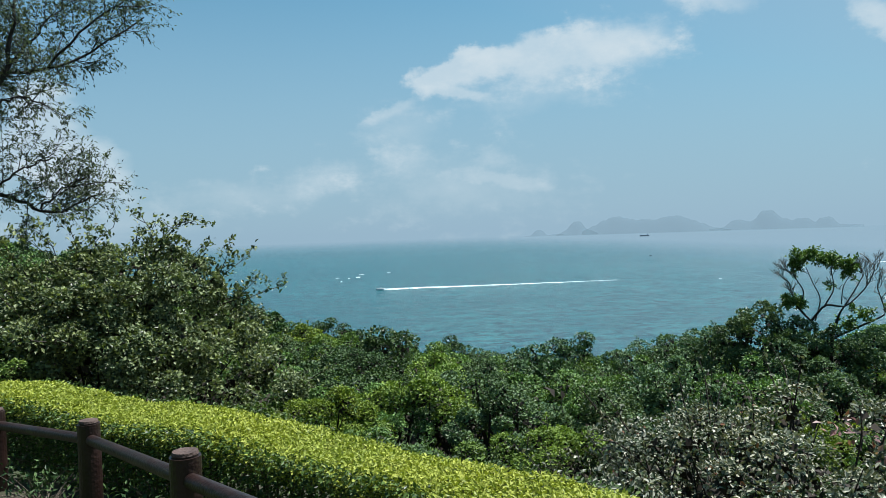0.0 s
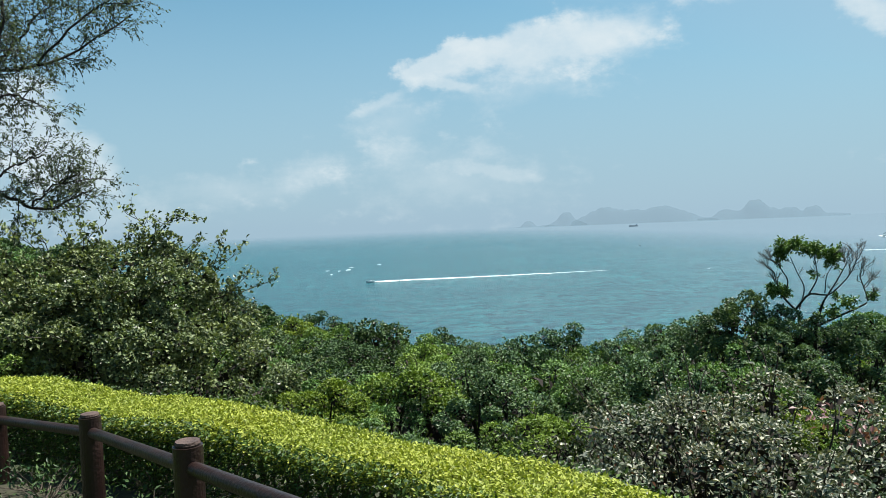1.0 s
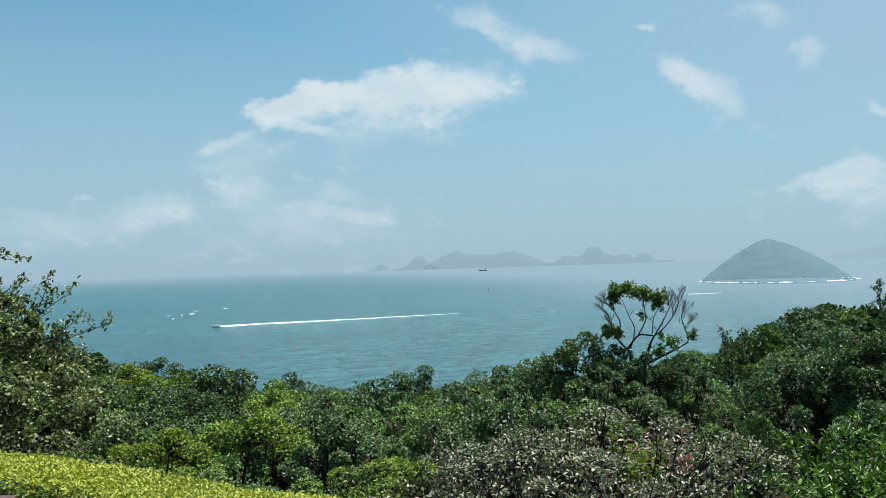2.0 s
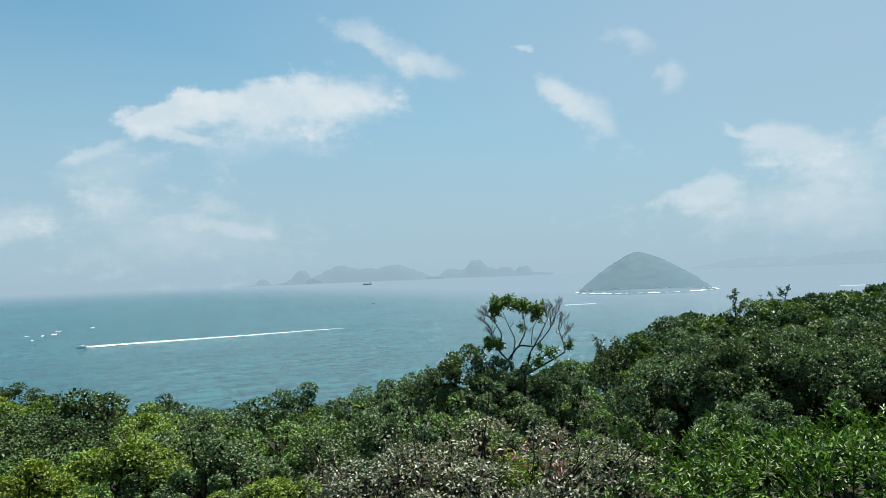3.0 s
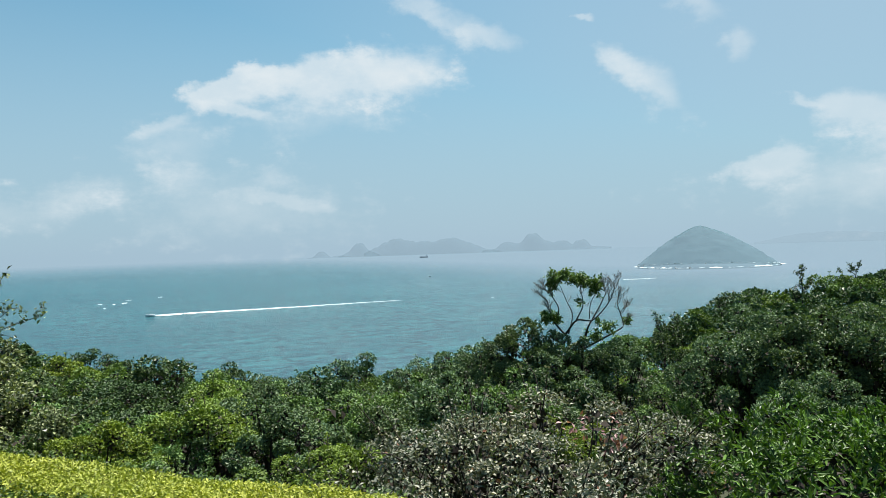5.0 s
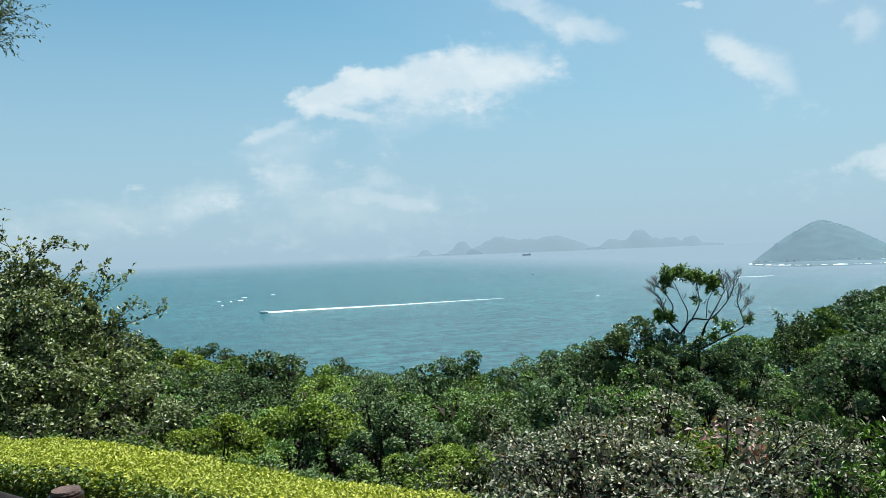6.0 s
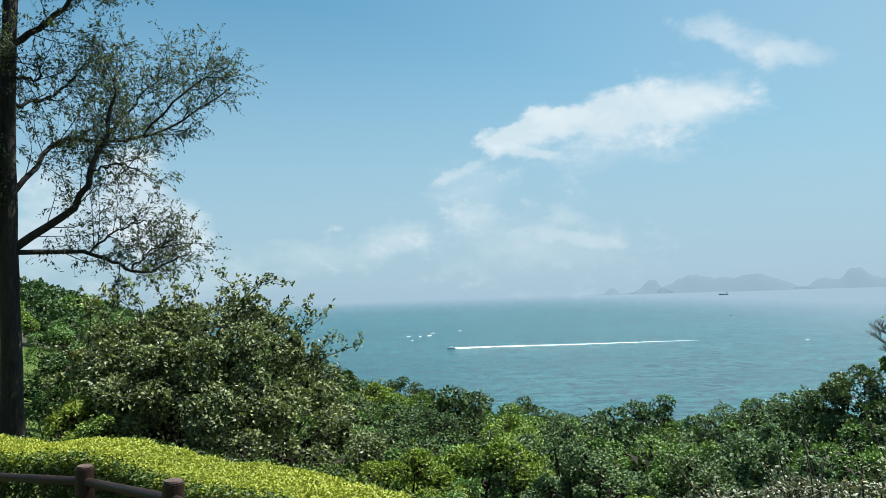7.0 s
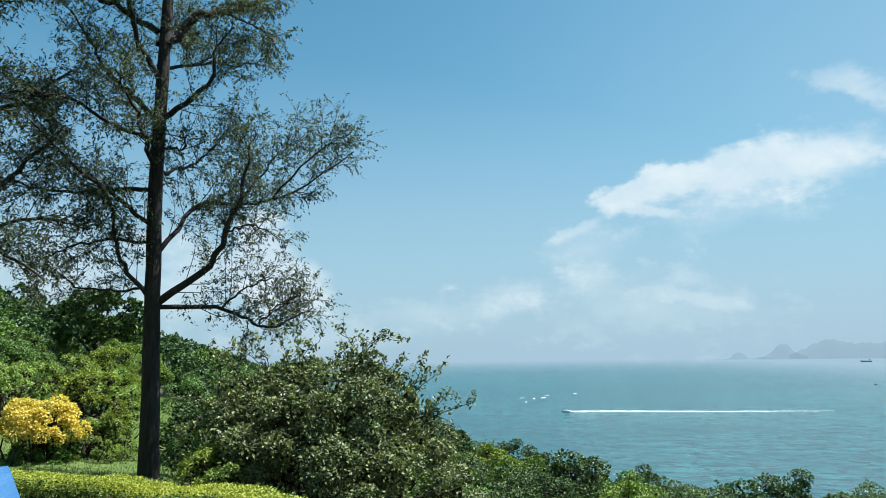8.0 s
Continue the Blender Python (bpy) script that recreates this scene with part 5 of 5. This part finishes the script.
far_scrub("ridge_scrub", "dense dark green scrub covering the far ridge", 34, 62, 38.0, 3.0, LEAF_DARK, 101, 0.17)
far_scrub("ridge_light_scrub", "fresher green bushes among the ridge cover", 34, 62, 38.0, 6.0, LEAF_MID, 102, 0.17)
far_scrub("hill_scrub", "dense green scrub covering the hillside beyond the lawn", -52, -14, 33.0, 3.1, LEAF_DARK, 103, 0.17)
far_scrub("hill_lime_scrub", "fresh green bushes among the hillside scrub", -52, -20, 30.0, 6.0, LEAF_MID, 104, 0.16)


# bushes and a small tree on the lawn's far side
for ga, gr, gs, gk in ((-40.6, 16.0, 0.65, 0), (-39.3, 17.0, 0.75, 1), (-38.3, 19, 0.8, 1), (-41.5, 24, 0.8, 0), (-44.5, 22, 1.0, 2), (-46.5, 20, 1.2, 0), (-37.6, 26, 1.3, 1), (-43.0, 27, 1.2, 2), (-32.0, 13.0, 0.7, 0), (-31.6, 22.0, 1.3, 2)):
    gp = polar(ga, gr)
    meshes, mat = NEAR_KINDS[(0, 1, 0)[gk]][0], (LEAF_GREY, LEAF_MID, LEAF_DARK)[gk]
    shrub(meshes, mat, (gp.x, gp.y, ground_z(gp.x, gp.y) + 0.75 * gs), gr * 31 % 360, (gs, gs, gs), "leafy garden bush at the edge of the lawn", "lawn bushes")
# fresh leafy bushes between the golden shrub and the tall tree, and at its foot: azimuth, distance, middle height, scale
LAWN_BUSH = shrub_meshes("lawn_bush", 95, 0.75, 0.75, 0.85, 32, 0.18, 120, 0.07, 0.038, 0.9, -0.5, twigs=14)
for ga, gr, gz, gs in ((-39.8, 15.2, 0.7, 0.85), (-38.7, 16.4, 0.75, 0.8), (-39.0, 14.6, 0.15, 0.55), (-31.3, 9.7, 0.1, 0.58), (-29.9, 9.2, 0.0, 0.52), (-38.0, 15.0, 0.1, 0.55), (-37.7, 17.0, 0.5, 0.7), (-40.8, 19.0, 1.1, 0.75), (-38.6, 21.0, 1.2, 0.85), (-42.6, 19.0, 1.0, 0.7), (-44.8, 17.5, 0.9, 0.8)):
    gp = polar(ga, gr)
    shrub(LAWN_BUSH, LEAF_FRESH, (gp.x, gp.y, gz), gr * 61 % 360, (gs, gs, gs), "fresh light-green bush growing on the lawn", "lawn bushes")
# dense companions of the half-bare tree: side step, height of the middle, step back, scale
COMPANION = shrub_meshes("companion", 91, 0.95, 0.9, 0.9, 32, 0.24, 170, 0.09, 0.055, 1.5, -0.35, twigs=8)
c_right, c_away = polar(116.6, 1.0), polar(26.6, 1.0)
for cu_, cz, cw, cs in ((-1.35, -1.42, 19.4, 0.9), (-2.1, -2.0, 19.6, 0.85), (-0.55, -1.62, 19.2, 0.78), (0.55, -2.0, 19.6, 0.85), (1.35, -2.0, 19.9, 0.85), (-0.9, -2.2, 18.4, 0.9), (0.2, -2.5, 18.2, 0.85)):
    gp = c_right * cu_ + c_away * cw
    shrub(COMPANION, LEAF_GREY if cu_ < 0.3 else LEAF_MID, (gp.x, gp.y, cz), cu_ * 97 % 360, (cs, cs, cs), "tall open evergreen bush beside the half-bare tree", "tall bushes")


def small_tree():
    rng = np.random.default_rng(45)
    base = polar(-39.7, 27.0)
    base.z = ground_z(base.x, base.y)
    t = tagged(empty("small_tree", base), "small round-crowned dark green tree on the hillside lawn", "tree")
    pts = curve_points([(0, 0, -0.2), (0.06, 0, 0.7), (-0.03, 0.05, 1.5), (0, 0, 2.1)], 10)
    part("trunk", arrays_mesh("small_trunk", *tube(pts, np.linspace(0.12, 0.06, 10), 8, 0.06, rng), True), BARK, t)
    arr, c, o = lobes(rng, 46, 1.3, 1.2, 1.0, 0.34, 70, 0.18, 0.13, -0.5, 8)
    for k in rng.choice(len(c), 9, replace=False):
        part("limb", arrays_mesh("small_limb", *tube(curve_points([(0, 0, 1.3), c[k] * 0.5 + np.array([0, 0, 2.2]), c[k] + np.array([0, 0, 2.5])], 6), np.linspace(0.05, 0.015, 6), 5), True), BARK, t)
    part("crown", arrays_mesh("small_crown", arr[0] + np.array([0, 0, 2.5]), arr[1]), LEAF_DARK, t)


small_tree()


# saplings standing out of the ridge line
def sapling(place, height, seed, leafy):
    rng = np.random.default_rng(seed)
    s = tagged(empty("sapling", place), "thin twiggy sapling standing out of the ridge scrub", "tree", "ridge saplings")
    pts = curve_points([(0, 0, -0.4), rng.normal(size=3) * 0.06 + np.array([0, 0, height * 0.4]), rng.normal(size=3) * 0.12 + np.array([0, 0, height * 0.75])], 8)
    part("trunk", arrays_mesh("sapling_trunk", *tube(pts, np.linspace(0.06, 0.03, 8), 6, 0.05, rng), True), BARK, s)
    tw = []
    for i in (3, 4, 5, 6, 7, 7):
        fork(rng, pts[i], unit((rng.normal(size=3) * 0.75 + np.array([0, 0, 0.9]))[None])[0], height * 0.16, 0.018, 2, tw)
    v, f = merged(tw)
    part("twig", arrays_mesh("sapling_twigs", v, f), BARK, s)
    tips = v[rng.choice(len(v), leafy)]
    part("crown", arrays_mesh("sapling_crown", *clump_leaves(rng, tips, np.tile([0, 0, 1.0], (leafy, 1)), 9, 0.12, 0.17, 0.10, 0.1, 0.8)), LEAF_DARK, s)


for k, (ga, gr, gh, gn) in enumerate(((43.1, 50, 2.7, 34), (42.6, 50.4, 2.0, 24), (45.6, 56, 1.7, 14), (46.4, 56, 1.9, 20), (38.4, 44, 1.8, 14), (37.6, 42, 1.6, 12), (33.6, 36, 1.7, 12), (34.6, 37, 1.7, 12))):
    gp = polar(ga, gr)
    sapling((gp.x, gp.y, ground_z(gp.x, gp.y) + 1.0), gh, 300 + k, gn)
# fresh round-topped bush on the ridge
for ga, gr, gs in ((45.2, 52.0, 1.5), (46.6, 53.0, 1.3), (40.2, 47, 1.1)):
    gp = polar(ga, gr)
    shrub(MID_KINDS[0][0], LEAF_MID, (gp.x, gp.y, ground_z(gp.x, gp.y) + 1.2), gr * 57 % 360, (gs, gs, gs), "round fresh-green bush standing out of the ridge scrub", "ridge bushes")


# ---- fence ----
POSTS = [(0.05, 1.75, 1.02), (-1.0, 3.05, 0.85), (-2.0, 4.3, 0.675), (-3.03, 5.1, 0.576), (-4.25, 5.5, 0.53), (-5.5, 5.55, 0.50)]


def build_fence():
    fence = tagged(empty("fence", (0, 0, 0)), "low brown-painted post-and-rail fence in front of the hedge", "fence")
    r = 0.06
    for x, y, z in POSTS:
        bm = bmesh.new()
        bmesh.ops.create_cone(bm, cap_ends=True, segments=24, radius1=r * 1.02, radius2=r, depth=z + 0.15, matrix=Matrix.Translation((x, y, (z - 0.15) / 2)))
        bmesh.ops.bevel(bm, geom=[e for e in bm.edges if min(v.co.z for v in e.verts) > z - 0.01], offset=0.010, segments=2, affect="EDGES")
        post = part("post", bm, FENCE, fence)
        bm = bmesh.new()
        bmesh.ops.create_cone(bm, cap_ends=True, segments=24, radius1=r * 0.86, radius2=r * 0.8, depth=0.012, matrix=Matrix.Translation((x, y, z + 0.004)))
        part("post_top", bm, FENCE_TOP, post, "paler reddish post top")
    for a, b in zip(POSTS, POSTS[1:]):
        pa, pb = Vector(a), Vector(b)
        d = (pb - pa).normalized()
        for drop, rad in ((0.10, 0.030),):
            p0, p1 = pa + d * r * 0.5 - Vector((0, 0, drop)), pb - d * r * 0.5 - Vector((0, 0, drop))
            part("rail", arrays_mesh("rail", *tube([tuple(p0.lerp(p1, q)) for q in (0, 0.33, 0.66, 1)], [rad] * 4, 14), True), FENCE, fence)


build_fence()


# blue sloping panel by the fence
def blue_panel():
    p = polar(-46.8, 6.3)
    s = tagged(empty("information_board", (p.x, p.y, 0.0)), "sloping blue board on a dark frame standing before the hedge", "board")
    s.rotation_euler = (0, 0, radians(47 + 14))
    part("panel", bevelled((0.9, 0.55, 0.03), (0, 0, 0.74), (32, 0, 0), 0.008), PANEL_BLUE, s)
    part("edge_strip", bevelled((0.92, 0.03, 0.035), (0, -0.245, 0.585), (32, 0, 0), 0.006), PANEL_EDGE, s, "pale edge strip")
    part("frame", bevelled((0.8, 0.4, 0.05), (0, 0.01, 0.69), (32, 0, 0), 0.01), PANEL_DARK, s)
    for x in (-0.34, 0.34):
        part("leg", bevelled((0.06, 0.06, 0.7), (x, 0.03, 0.33), (0, 0, 0), 0.008), PANEL_DARK, s)


blue_panel()


# ---- lawn and grass ----
def lawn():
    """Mown turf beyond the hedge, laid just over the soil."""
    v, f = [], []
    azs, rs = np.linspace(-64, -33.2, 45), np.linspace(6.8, 33, 40)
    for r in rs:
        for a in azs:
            p = polar(a, r)
            v.append((p.x, p.y, ground_z(p.x, p.y) + 0.03))
    n = len(azs)
    for i in range(len(rs) - 1):
        for j in range(n - 1):
            f.append((i * n + j, (i + 1) * n + j, (i + 1) * n + j + 1, i * n + j + 1))
    tagged(part("lawn", arrays_mesh("lawn", v, np.array(f)[:, ::-1], True), LAWN), "mown green lawn sloping up from the hedge", "lawn", kind="structure")


lawn()


def grass(name, label, n, pick, length, seed):
    rng = np.random.default_rng(seed)
    pts = []
    while len(pts) < n:
        x, y = pick(rng)
        pts.append((x, y, ground_z(x, y) + 0.02))
    at = np.array(pts)
    way_ = unit(rng.normal(size=at.shape) * 0.45 + np.array([0, 0, 1.0]))
    tagged(part(name, arrays_mesh(name, *leaves(rng, at, way_, length, length * 0.15)), GRASS), label, "grass", kind="stuff")


def near_grass(rng):
    while True:
        x, y = rng.uniform(-5.5, -1.0), rng.uniform(1.2, 4.6)
        if math.hypot((x + 3.1) / 1.9, (y - 3.0) / 1.2) < 0.8 + 0.5 * noise.noise(Vector((x * 1.5, y * 1.5, 7))):
            return x, y


def lawn_grass(rng):
    p = polar(rng.uniform(-50, -33.2), math.sqrt(rng.uniform(49, 33.0 ** 2)))
    return p.x, p.y


grass("grass", "uncut grass and weeds at the foot of the fence", 15000, near_grass, 0.12, 201)
grass("lawn_grass", "short mown lawn grass in sun", 75000, lawn_grass, 0.06, 202)


# broad-leaved weeds along the fence
def weed(place, n, seed):
    rng = np.random.default_rng(seed)
    s = tagged(empty("weed", place), "dark broad-leaved weed growing at the foot of the fence", "plant", "fence weeds")
    c = rng.normal(size=(n, 3)) * np.array([0.12, 0.12, 0.05]) + np.array([0, 0, 0.12])
    part("foliage", arrays_mesh("weed_foliage", *leaves(rng, c, unit(rng.normal(size=(n, 3)) + np.array([0, 0, 0.4])), 0.042, 0.016)), LEAF_DARK, s)
    st = [tube(curve_points([(0, 0, -0.02), c[k] * 0.5, c[k]], 4), [0.006, 0.005, 0.004, 0.002], 4) for k in range(0, n, 9)]
    part("stem", arrays_mesh("weed_stem", *merged(st)), BARK_PALE, s)


wrng = random.Random(5)
for k, (wx, wy) in enumerate([(p[0] + q * (n[0] - p[0]) + e, p[1] + q * (n[1] - p[1]) + e) for p, n in zip(POSTS[1:], POSTS[2:]) for q in (0.1, 0.4, 0.7) for e in (0.05, 0.3)]):
    weed((wx + wrng.uniform(-0.1, 0.1), wy + wrng.uniform(-0.1, 0.1), 0.05), 130, k)
